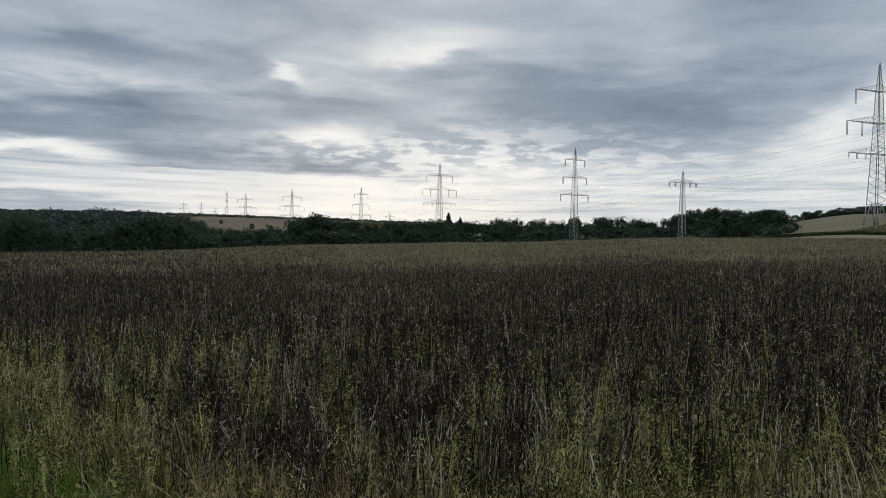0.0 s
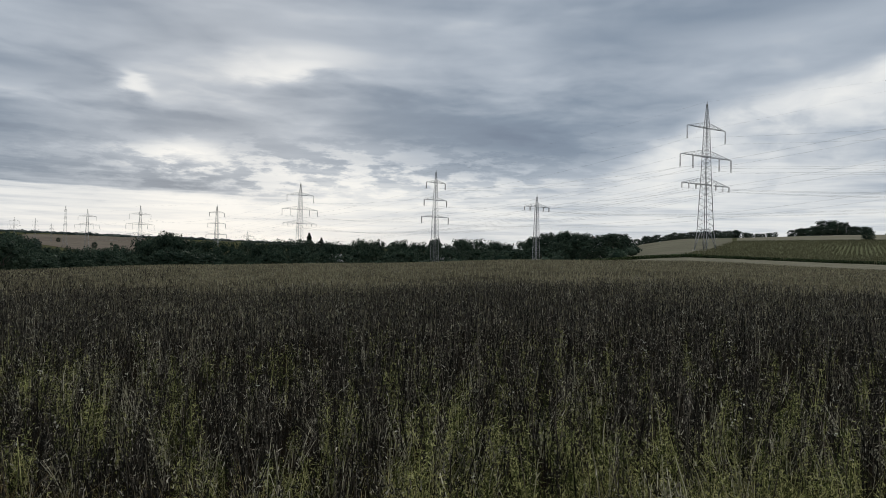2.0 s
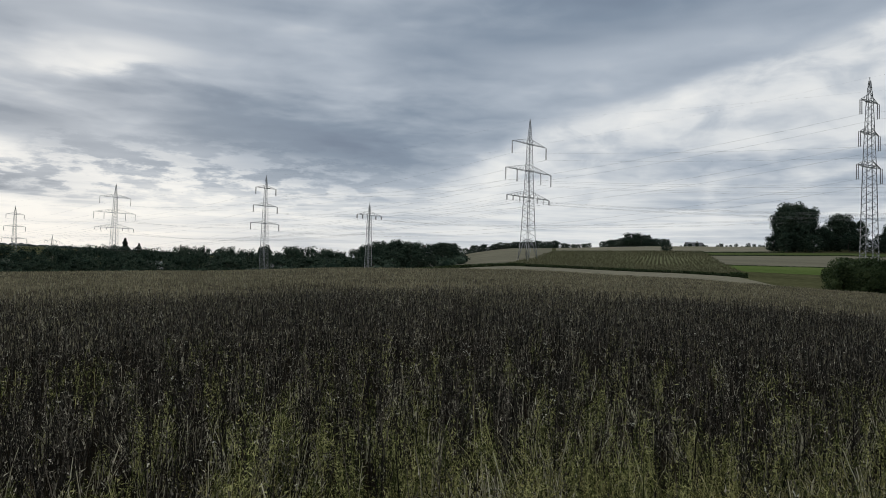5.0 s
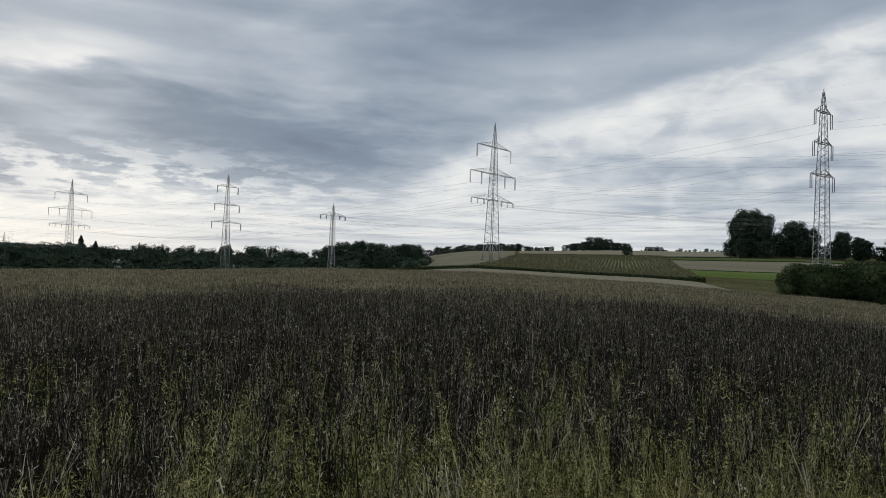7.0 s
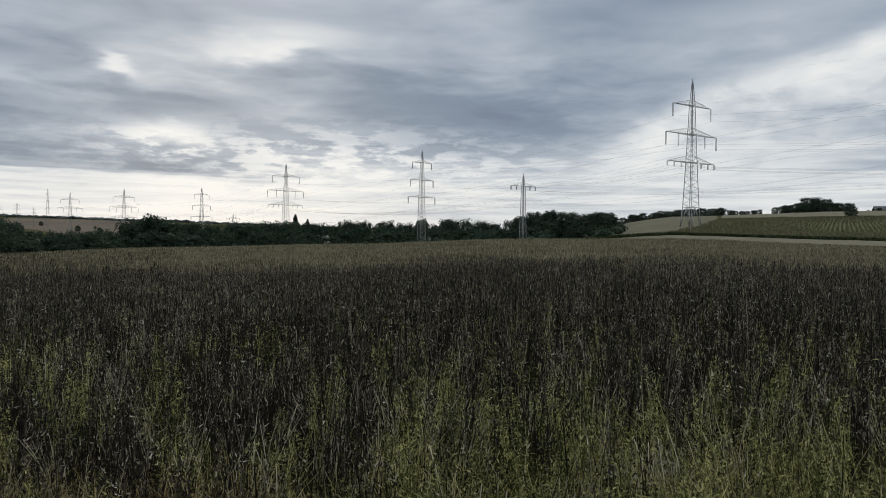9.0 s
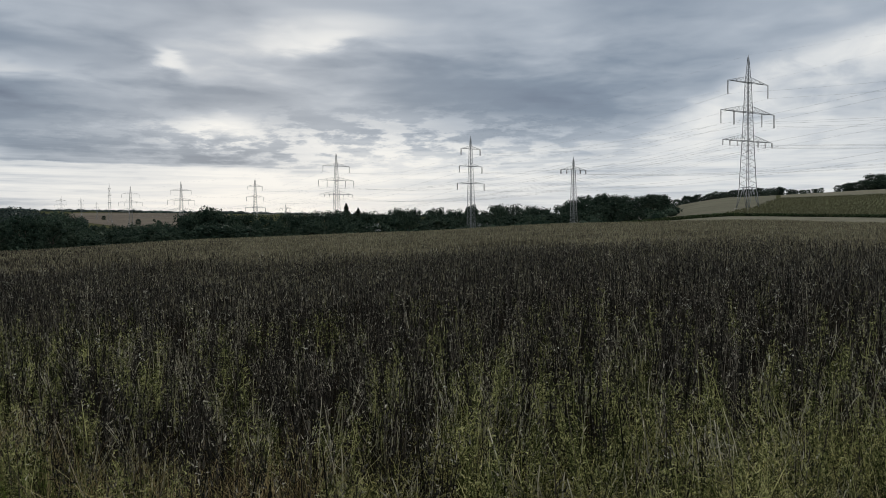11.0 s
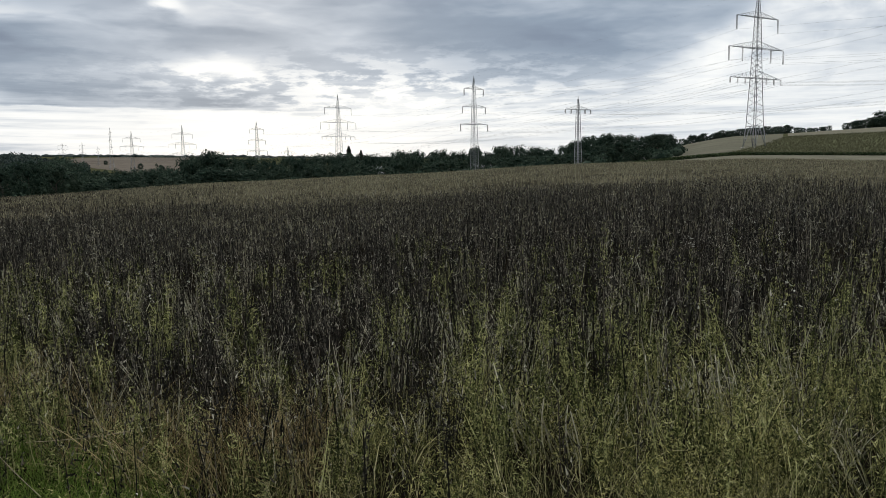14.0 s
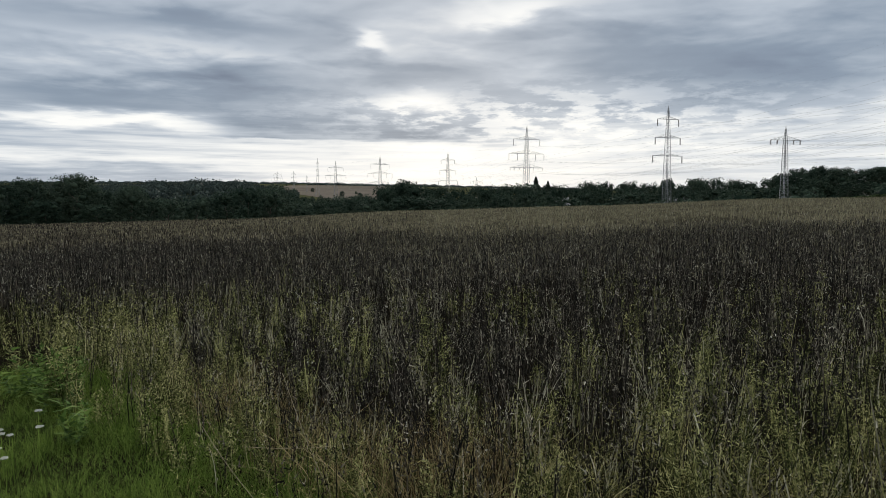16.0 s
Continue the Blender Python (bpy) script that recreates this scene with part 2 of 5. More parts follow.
M_MEADOW = ground_mat("green_meadow", ((0.3, (0.055, 0.082, 0.024)), (0.55, (0.08, 0.112, 0.036)), (0.8, (0.115, 0.14, 0.055))), 0.05, 0.8, 0.4)
M_DULLGREEN = ground_mat("dull_pasture", ((0.3, (0.04, 0.058, 0.02)), (0.55, (0.065, 0.085, 0.032)), (0.8, (0.10, 0.11, 0.05))), 0.04, 0.6, 0.4)
M_MAIZE_SOIL = ground_mat("maize_soil", ((0.3, (0.085, 0.09, 0.05)), (0.55, (0.12, 0.126, 0.07)), (0.8, (0.155, 0.157, 0.095))), 0.05, 0.8, 0.4)
M_FARFIELD = ground_mat("far_fields", ((0.3, (0.10, 0.085, 0.07)), (0.5, (0.14, 0.12, 0.098)), (0.75, (0.19, 0.165, 0.135))), 0.008, 0.08, 0.1)

# stalks and heads: low tones blackened to carry the shade inside the crop
M_STALK = plant_mat("shade_dark_stalk", ((0.0, (0.0055, 0.0054, 0.0048)), (0.5, (0.0158, 0.0148, 0.012)), (0.8, (0.066, 0.057, 0.045)), (1.0, (0.17, 0.15, 0.117))), 0.05, 1.1, 13.0, upright=0.10, own=0.6)
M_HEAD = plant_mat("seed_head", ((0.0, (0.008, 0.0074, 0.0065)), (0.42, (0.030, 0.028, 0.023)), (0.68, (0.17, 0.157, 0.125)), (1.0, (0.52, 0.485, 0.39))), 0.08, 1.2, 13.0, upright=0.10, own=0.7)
M_TOP = plant_mat("crop_top", ((0.0, (0.10, 0.094, 0.061)), (0.5, (0.18, 0.168, 0.108)), (1.0, (0.29, 0.272, 0.18))), 0.25, 0.35, 0.12)
M_FARHEAD = plant_mat("withered_head", ((0.0, (0.015, 0.0145, 0.0125)), (0.45, (0.047, 0.0445, 0.037)), (0.72, (0.145, 0.138, 0.111)), (1.0, (0.35, 0.335, 0.268))), 0.08, 0.9, 5.0, upright=0.10, own=0.8)
M_PALESTALK = plant_mat("pale_stalk", ((0.0, (0.11, 0.105, 0.066)), (0.5, (0.31, 0.293, 0.205)), (1.0, (0.66, 0.62, 0.48))), 0.12, 0.2, 0.4)
# weeds and dry grass: dark ends stand for shaded gaps, bright ends for lit tips
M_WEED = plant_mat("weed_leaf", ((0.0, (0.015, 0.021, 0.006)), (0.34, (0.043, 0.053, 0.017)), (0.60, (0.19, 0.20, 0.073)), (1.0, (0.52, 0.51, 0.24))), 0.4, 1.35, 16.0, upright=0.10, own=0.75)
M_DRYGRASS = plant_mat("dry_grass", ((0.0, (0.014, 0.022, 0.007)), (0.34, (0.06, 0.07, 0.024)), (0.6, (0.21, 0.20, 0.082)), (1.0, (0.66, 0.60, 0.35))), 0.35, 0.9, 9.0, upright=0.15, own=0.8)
M_LUSH = plant_mat("lush_grass", ((0.0, (0.04, 0.075, 0.012)), (0.45, (0.112, 0.18, 0.031)), (1.0, (0.28, 0.365, 0.085))), 0.4, 0.3, 0.9)
M_HERB = plant_mat("herb_leaf", ((0.0, (0.03, 0.06, 0.013)), (0.5, (0.095, 0.165, 0.036)), (1.0, (0.22, 0.31, 0.085))), 0.3, 0.3, 0.9)
M_SPECK = solid_mat("cream_petals", (0.42, 0.41, 0.34), (0.55, 0.54, 0.46), 0.8, 0, 60)
# verge leaves too have gap shade and lit tips in their ramp
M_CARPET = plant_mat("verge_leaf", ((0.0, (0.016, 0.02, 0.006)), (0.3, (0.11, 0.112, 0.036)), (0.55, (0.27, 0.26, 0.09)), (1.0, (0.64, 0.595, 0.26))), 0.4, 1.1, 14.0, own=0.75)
M_RUST = plant_mat("dead_blade", ((0.0, (0.035, 0.026, 0.012)), (0.5, (0.19, 0.142, 0.064)), (1.0, (0.55, 0.44, 0.24))), 0.3, 0.3, 0.9)
M_FLOWER = solid_mat("white_petals", (0.5, 0.5, 0.46), (0.64, 0.64, 0.6), 0.7, 0, 60)
M_STRAW = solid_mat("straw", (0.2, 0.165, 0.09), (0.34, 0.28, 0.17), 0.6, 0, 20)
# tree leaves lightened a little, haze put into their colour
M_LEAF = plant_mat("tree_leaf", ((0.0, (0.016, 0.029, 0.021)), (0.5, (0.036, 0.057, 0.040)), (1.0, (0.064, 0.088, 0.062))), 0.2, 0.35, 0.12, 0.7, "object", 0.02)
M_BUSH = plant_mat("bush_leaf", ((0.0, (0.016, 0.028, 0.012)), (0.5, (0.034, 0.055, 0.023)), (1.0, (0.075, 0.10, 0.042))), 0.25, 0.35, 0.25, 0.6, "object")
M_CONIFER = plant_mat("conifer_needles", ((0.0, (0.010, 0.018, 0.011)), (0.5, (0.02, 0.034, 0.019)), (1.0, (0.035, 0.052, 0.028))), 0.1, 0.3, 0.15, 0.6, "object")
# leaves of the far woods and hedges, tinted bluish to stand for haze
M_HAZE_LEAF = plant_mat("haze_tinted_wood_leaf", ((0.0, (0.019, 0.030, 0.029)), (0.5, (0.036, 0.052, 0.047)), (1.0, (0.06, 0.077, 0.065))), 0.1, 0.35, 0.03, 0.7)
M_BARK = solid_mat("bark", (0.05, 0.042, 0.034), (0.13, 0.11, 0.09), 0.9, 0, 3)
M_CORN = plant_mat("maize_leaf", ((0.0, (0.07, 0.072, 0.04)), (0.5, (0.108, 0.108, 0.062)), (1.0, (0.15, 0.147, 0.087))), 0.3, 0.3, 0.05)
M_STEEL = solid_mat("galvanised_steel", (0.17, 0.18, 0.19), (0.30, 0.31, 0.32), 0.55, 0.5, 0.8)
M_WIRE = solid_mat("aluminium_wire", (0.16, 0.165, 0.17), (0.24, 0.245, 0.25), 0.5, 0.6, 1)
M_INSUL = solid_mat("brown_porcelain", (0.12, 0.11, 0.105), (0.2, 0.185, 0.175), 0.35, 0, 4)
M_WALL = solid_mat("rendered_wall", (0.26, 0.25, 0.23), (0.36, 0.35, 0.32), 0.9, 0, 1)
M_ROOF = solid_mat("roof_tiles", (0.12, 0.09, 0.08), (0.22, 0.17, 0.15), 0.8, 0, 1)
M_SLATE = solid_mat("slate_roof", (0.05, 0.052, 0.056), (0.085, 0.087, 0.09), 0.7, 0, 1)
M_SHEET = solid_mat("pale_sheet_roof", (0.2, 0.205, 0.21), (0.28, 0.285, 0.29), 0.5, 0.0, 1)
M_CONCRETE = solid_mat("concrete", (0.3, 0.29, 0.27), (0.42, 0.41, 0.38), 0.9, 0, 1)

# ======================= mesh helpers =======================


def link_mesh(name, verts, faces, material, parent=None, smooth=False):
    """A mesh object from arrays of vertices and of quads (or of triangles)."""
    me = bpy.data.meshes.new(name)
    verts = np.asarray(verts, dtype=np.float32).reshape(-1, 3)
    faces = np.asarray(faces, dtype=np.int32)
    k = faces.shape[1]
    me.vertices.add(len(verts))
    me.vertices.foreach_set("co", verts.ravel())
    me.loops.add(faces.size)
    me.loops.foreach_set("vertex_index", faces.ravel())
    me.polygons.add(len(faces))
    me.polygons.foreach_set("loop_start", np.arange(0, faces.size, k, dtype=np.int32))
    me.update(calc_edges=True)
    if smooth:
        me.polygons.foreach_set("use_smooth", np.ones(len(faces), dtype=bool))
    me.materials.append(material)
    ob = new(name, me)
    if parent:
        ob.parent = parent
    return ob


def part(name, bm, material, parent, label=""):
    """One bmesh as one mesh object under a thing or a part."""
    me = bpy.data.meshes.new(name)
    bm.to_mesh(me)
    bm.free()
    me.materials.append(material)
    ob = new(name, me)
    ob.parent = parent
    return tagged(ob, label) if label else ob


class Heap:
    """Gathers arrays of vertices and quads for one mesh."""

    def __init__(self):
        self.v, self.f, self.n = [], [], 0

    def add(self, v, f):
        self.v.append(np.asarray(v, dtype=np.float32).reshape(-1, 3))
        self.f.append(np.asarray(f, dtype=np.int32) + self.n)
        self.n += len(self.v[-1])

    def make(self, name, material, parent=None):
        if len({f.shape[1] for f in self.f}) > 1:
            self.f = [f if f.shape[1] == 3 else np.concatenate([f[:, :3], f[:, [0, 2, 3]]]) for f in self.f]
        return link_mesh(name, np.concatenate(self.v), np.concatenate(self.f), material, parent)


def strips(base, way, length, width, rng, segs=1, bend=0.0, taper=0.3, face=None):
    """Ribbon blades: from base along way, bending over; returns vertices and quads."""
    n = len(base)
    way = way / np.linalg.norm(way, axis=1, keepdims=True)
    a = rng.uniform(0, 2 * np.pi, n) if face is None else face
    side = np.stack([np.cos(a), np.sin(a), np.zeros(n)], 1)
    side -= way * (side * way).sum(1, keepdims=True)
    side /= np.maximum(np.linalg.norm(side, axis=1, keepdims=True), 1e-6)
    b = rng.uniform(0, 2 * np.pi, n)
    over = np.stack([np.cos(b), np.sin(b), np.full(n, -0.35)], 1) * (bend * rng.uniform(0.3, 1.0, n) * length)[:, None]
    rows = []
    for k in range(segs + 1):
        s = k / segs
        c = base + way * (length * s)[:, None] + over * s * s
        w = (width * (1 - (1 - taper) * s) * 0.5)[:, None]
        rows.append(np.stack([c - side * w, c + side * w], 1))
    v = np.stack(rows, 1).reshape(n, -1, 3)
    m = (segs + 1) * 2
    q = np.array([[2 * k, 2 * k + 1, 2 * k + 3, 2 * k + 2] for k in range(segs)])
    f = (np.arange(n)[:, None, None] * m + q[None]).reshape(-1, 4)
    return v.reshape(-1, 3), f


def slivers(base, way, length, width, rng):
    """Small pointed leaves and pods, one triangle each."""
    n = len(base)
    way = way / np.linalg.norm(way, axis=1, keepdims=True)
    side = np.cross(way, rng.normal(size=(n, 3)))
    side /= np.maximum(np.linalg.norm(side, axis=1, keepdims=True), 1e-6)
    side *= (0.5 * width)[:, None]
    v = np.stack([base - side, base + side, base + way * length[:, None]], 1)
    return v.reshape(-1, 3), np.arange(3 * n).reshape(n, 3)


def leaf_quads(pos, size, rng, slim=1.0):
    """Small leaves of any turn at the places given."""
    n = len(pos)
    u = rng.normal(size=(n, 3))
    u /= np.linalg.norm(u, axis=1, keepdims=True)
    w = rng.normal(size=(n, 3))
    w -= u * (u * w).sum(1, keepdims=True)
    w /= np.linalg.norm(w, axis=1, keepdims=True)
    s = np.broadcast_to(size, (n,))[:, None] * 0.5
    u, w = u * s, w * s * slim
    v = np.stack([pos - u, pos + w * 0.9, pos + u, pos - w * 0.9], 1)
    return v.reshape(-1, 3), np.arange(4 * n).reshape(n, 4)


# ======================= lie of the land =======================
COLS = np.array([-180, -110, -60, -39, -24, -9, 5, 18, 30, 42, 54, 66, 110, 180], dtype=float)
RINGS = np.array([0, 25, 110, 175, 250, 360, 560, 900, 1600, 2600, 5200], dtype=float)
LAND = [
    (0, 0, 0, 0, 0, 0, 0, 0, 0, 0),
    (-0.55, -0.5, -0.4, -0.1, 0.1, 0.35, 0.43, 0.27, 0.0, -0.3),
    (-2.4, -2.2, -1.75, -0.4, 0.4, 1.5, 1.9, 1.2, 0.0, -1.6),
    (-6, -6, -5.5, -3, -1, 1.0, 3.9, 3.1, 1.6, 0),
    (-12, -12, -11, -7.5, -5, -1, 7.0, 6.6, 6.2, 4),
    (-15, -15, -14, -10, -7, -2, 13.2, 14.2, 14.8, 12),
    (-10, -10, -11, -11, -8, 3, 22, 25.5, 26, 24),
    (2, 6, 12, -8, -4, 8, 24, 30, 32, 30),
    (25, 28, 26, 18, 12, 22, 28, 34, 36, 34),
    (54, 57, 67, 60, 45, 44, 48, 50, 50, 50),
    (60, 60, 60, 55, 45, 44, 48, 50, 50, 50),
]
Z = np.zeros((len(RINGS), len(COLS)))
for i, row in enumerate(LAND):
    Z[i, 2:12] = row
    back = 0.5 * (row[0] + row[-1]) * (0.3 if RINGS[i] < 1000 else 1.0)
    Z[i, [0, 1, 12, 13]] = back
TANG = np.zeros_like(Z)
TANG[1:-1] = (Z[2:] - Z[:-2]) / (RINGS[2:] - RINGS[:-2])[:, None]
TANG[0] = (Z[1] - Z[0]) / (RINGS[1] - RINGS[0])


def ground_z(x, y):
    """Height of the ground, for numbers or arrays."""
    x, y = np.asarray(x, dtype=float), np.asarray(y, dtype=float)
    az, r = np.degrees(np.arctan2(x, y)), np.hypot(x, y)
    i = np.clip(np.searchsorted(RINGS, r, side="right") - 1, 0, len(RINGS) - 2)
    h = RINGS[i + 1] - RINGS[i]
    t = np.clip((r - RINGS[i]) / h, 0, 1)
    c = np.clip(np.searchsorted(COLS, az, side="right") - 1, 0, len(COLS) - 2)
    u = np.clip((az - COLS[c]) / (COLS[c + 1] - COLS[c]), 0, 1)
    u = 0.5 * u + 0.5 * u * u * (3 - 2 * u)

    def at(col):
        a, b, ma, mb = Z[i, col], Z[i + 1, col], TANG[i, col] * h, TANG[i + 1, col] * h
        return (2 * t ** 3 - 3 * t ** 2 + 1) * a + (t ** 3 - 2 * t ** 2 + t) * ma + (3 * t ** 2 - 2 * t ** 3) * b + (t ** 3 - t ** 2) * mb

    return at(c) * (1 - u) + at(c + 1) * u


def polar(az, r):
    a = np.radians(az)
    return r * np.sin(a), r * np.cos(a)


def sheet(name, az, inner, outer, rows, material, lift, rough=0.0, seed=0):
    """A piece of land between two lines, given by their distance at each bearing."""
    rng = np.random.default_rng(seed)
    az, inner, outer = (np.asarray(v, dtype=float) for v in (az, inner, outer))
    fine_az = np.arange(az[0], az[-1] + 0.01, 0.35)
    a, b = np.interp(fine_az, az, inner), np.interp(fine_az, az, outer)
    t = np.linspace(0, 1, rows + 1)
    r = a[None] + (b - a)[None] * t[:, None]
    x, y = polar(np.broadcast_to(fine_az, r.shape), r)
    z = ground_z(x, y) + lift + rng.uniform(-rough, rough, r.shape)
    n = len(fine_az)
    i, j = np.meshgrid(np.arange(rows), np.arange(n - 1), indexing="ij")
    k = i * n + j
    f = np.stack([k, k + 1, k + n + 1, k + n], -1).reshape(-1, 4)
    ob = link_mesh(name, np.stack([x, y, z], -1), f, material, smooth=True)
    return tagged(ob, kind="structure")


# the ground: one sheet out to the horizon
gaz = np.concatenate([np.arange(-180, -48, 4.0), np.arange(-48, 70, 0.8), np.arange(70, 179, 4.0), [180.0]])
grr = np.concatenate([np.linspace(0, 12, 25), np.geomspace(13, 4900, 120)])
GR, GA = np.meshgrid(grr, gaz, indexing="ij")
gx, gy = polar(GA, GR)
gz = ground_z(gx, gy)
nn = len(gaz)
gi, gj = np.meshgrid(np.arange(len(grr) - 1), np.arange(nn - 1), indexing="ij")
gk = gi * nn + gj
tagged(link_mesh("ground", np.stack([gx, gy, gz], -1), np.stack([gk, gk + 1, gk + nn + 1, gk + nn], -1).reshape(-1, 4), M_GROUND, smooth=True), kind="structure",
       label="rolling farmland of rough dull grass", category="ground")

# fields beyond the crop
tagged(sheet("field_stubble", [20, 26, 47, 50.8], [111, 111, 111, 111], [150, 168, 168, 114], 30, M_STUBBLE, 0.06), "strip of pale cut stubble beside the maize", "field")
tagged(sheet("field_grain", [24, 30.2, 33.4], [170, 172, 360], [540, 540, 545], 40, M_PALE, 0.06), "ripe pale grain field on the slope", "field")
tagged(sheet("field_upper", [33.4, 41.5, 44.8, 50], [372, 372, 352, 352], [556, 556, 556, 556], 30, M_STUBBLE, 0.08), "pale stubble field along the ridge", "field")
tagged(sheet("field_meadow", [45.7, 47.3, 60], [244, 206, 206], [246, 246, 246], 20, M_MEADOW, 0.08), "bright green strip of meadow", "field")
tagged(sheet("field_straw", [44.9, 45.7, 60], [312, 248, 248], [320, 322, 322], 20, M_PALE, 0.08), "pale yellow strip of cut grain", "field")
tagged(sheet("field_pasture", [44.6, 45, 60], [324, 324, 324], [326, 351, 351], 12, M_DULLGREEN, 0.08), "dull green pasture below the poplars", "field")
tagged(sheet("field_far", [-21.5, -19, -16, -11, -8.5], [1640, 1300, 1050, 1050, 1150], [1700, 2150, 2250, 2250, 2150], 24, M_FARFIELD, 0.3), "brown far field on the hillside", "field")
tagged(sheet("field_far_strip", [-36, -34, -31, -29], [1900, 1850, 1850, 1900], [2000, 2100, 2150, 2000], 12, M_PALE, 0.3), "pale far field on the hillside", "field")

# ======================= pylons and lines =======================


def bars(pairs, size):
    """Lattice members: square bars between pairs of points, as one mesh's arrays."""
    p = np.array([a for a, b in pairs], dtype=float)
    q = np.array([b for a, b in pairs], dtype=float)
    d = q - p
    d /= np.linalg.norm(d, axis=1, keepdims=True)
    ref = np.where(np.abs(d[:, 2:3]) > 0.9, np.array([[1.0, 0, 0]]), np.array([[0, 0, 1.0]]))
    u = np.cross(d, ref)
    u /= np.linalg.norm(u, axis=1, keepdims=True)
    w = np.cross(d, u)
    s = np.broadcast_to(np.asarray(size, dtype=float), (len(p),))[:, None] * 0.5
    ring = [u * s + w * s, -u * s + w * s, -u * s - w * s, u * s - w * s]
    v = np.stack([p + o for o in ring] + [q + o for o in ring], 1)
    k = np.array([[0, 1, 5, 4], [1, 2, 6, 5], [2, 3, 7, 6], [3, 0, 4, 7], [3, 2, 1, 0], [4, 5, 6, 7]])
    return v.reshape(-1, 3), (np.arange(len(p))[:, None, None] * 8 + k[None]).reshape(-1, 4)


def pylon(height, arms, foot, waist, thick=1.0, leg_gap=0.14):
    """Lattice pylon at the origin with arms along x. arms: drop below the top, half length, depth at the mast,
    hang of the insulators, places of the insulators as parts of the half length."""
    root = new("power_pylon")
    first = height - arms[0][0]
    low = height - arms[-1][0]
    knee = height * leg_gap
    peak = waist * (0.53 if len(arms) > 1 else 0.8)

    def half(z):
        return 0.5 * float(np.interp(z, [0, knee, low, first, height], [foot, waist + (foot - waist) * 0.5, waist, peak, 0.14]))

    levels = [0.0, knee]
    while levels[-1] < height - 1.2:
        levels.append(min(levels[-1] + max(0.7, 0.72 * half(levels[-1])), height - 0.4))
    pairs, sizes = [], []
    corners = [(1, 1), (-1, 1), (-1, -1), (1, -1)]
    for step_no, (za, zb) in enumerate(zip(levels[:-1], levels[1:])):
        ha, hb = half(za), half(zb)
        for c in range(4):
            (ax, ay), (bx, by) = corners[c], corners[(c + 1) % 4]
            pairs.append(((ax * ha, ay * ha, za), (ax * hb, ay * hb, zb)))
            sizes.append(0.17 * thick if za < low else 0.13 * thick)
            if za > 0:
                # one diagonal a panel, turning about from panel to panel
                if (step_no + c) % 2:
                    pairs.append(((ax * ha, ay * ha, za), (bx * hb, by * hb, zb)))
                else:
                    pairs.append(((bx * ha, by * ha, za), (ax * hb, ay * hb, zb)))
                sizes.append(0.07 * thick)
            else:
                mid = ((ax + bx) * hb / 2, (ay + by) * hb / 2, zb)
                pairs.append(((ax * ha, ay * ha, za), mid))
                pairs.append(((bx * ha, by * ha, za), mid))
                pairs.append(((ax * hb, ay * hb, zb), (bx * hb, by * hb, zb)))
                sizes += [0.10 * thick, 0.10 * thick, 0.12 * thick]
    for drop, *_ in arms:
        hm = half(height - drop)
        for c in range(4):
            (ax, ay), (bx, by) = corners[c], corners[(c + 1) % 4]
            pairs.append(((ax * hm, ay * hm, height - drop), (bx * hm, by * hm, height - drop)))
            sizes.append(0.14 * thick)
    pairs.append(((0, 0, levels[-1] - 1), (0, 0, height)))
    sizes.append(0.16 * thick)
    v, f = bars(pairs, sizes)
    link_mesh("mast", v, f, M_STEEL, root)
    for x, y in corners:
        fv, ff = bars([((x * foot / 2, y * foot / 2, -1.5), (x * foot / 2, y * foot / 2, 0.25))], 0.8)
        link_mesh("footing", fv, ff, M_CONCRETE, root)
    ends = []
    for drop, reach, deep, hang, spots in arms:
        z = height - drop
        hm = half(z)
        for s in (-1, 1):
            pairs, sizes = [], []
            steps = max(4, int(reach / 1.8))
            lowf = [(s * (hm + (reach - hm) * k / steps), hm * (1 - k / steps), z) for k in range(steps + 1)]
            lowb = [(x, -y, zz) for x, y, zz in lowf]
            top = [(s * (hm + (reach - hm) * k / steps), 0, z + deep * (1 - k / steps)) for k in range(steps + 1)]
            for k in range(steps):
                for line, w in ((lowf, 0.13), (lowb, 0.13), (top, 0.10)):
                    pairs.append((line[k], line[k + 1]))
                    sizes.append(w * thick)
                for m, o in ((lowf, top), (top, lowb), (lowb, lowf)):
                    if k < steps - 1:
                        pairs.append((m[k], o[k + 1]))
                        sizes.append(0.07 * thick)
            pairs.append((lowf[0], lowb[0]))
            sizes.append(0.12)
            v, f = bars(pairs, sizes)
            arm = link_mesh("crossarm", v, f, M_STEEL, root)
            for spot in spots:
                x = s * reach * spot
                bm = bmesh.new()
                if hang > 0:
                    rings = 7
                    for k in range(2 * rings):
                        bmesh.ops.create_cone(bm, cap_ends=True, segments=6, radius1=0.11, radius2=0.05, depth=hang / rings,
                                              matrix=Matrix.Translation((x, 0.16 if k % 2 else -0.16, z - hang * (k // 2 + 0.5) / rings)))
                    part("insulator", bm, M_INSUL, arm, "double string of porcelain discs")
                    ends.append((x, 0, z - hang))
                else:
                    bm.free()
    ends.append((0, 0, height))
    return root, [Vector(e) for e in ends]


BIG = [(8.8, 9.6, 1.9, 4.3, (1.0,)), (18.3, 12.8, 2.3, 4.2, (1.0, 0.52)), (27.5, 11.9, 2.4, 1.7, (1.0, 0.72, 0.42))]
FIR = [(4.5, 4.2, 1.0, 2.3, (1.0,)), (10.7, 5.0, 1.0, 2.3, (1.0,)), (16.8, 5.9, 0.7, 2.3, (1.0,))]
TURN = [(4.4, 3.2, 1.3, 2.7, (1.0,)), (10.2, 3.6, 1.3, 2.7, (1.0,)), (16.1, 4.4, 1.3, 2.7, (1.0,))]
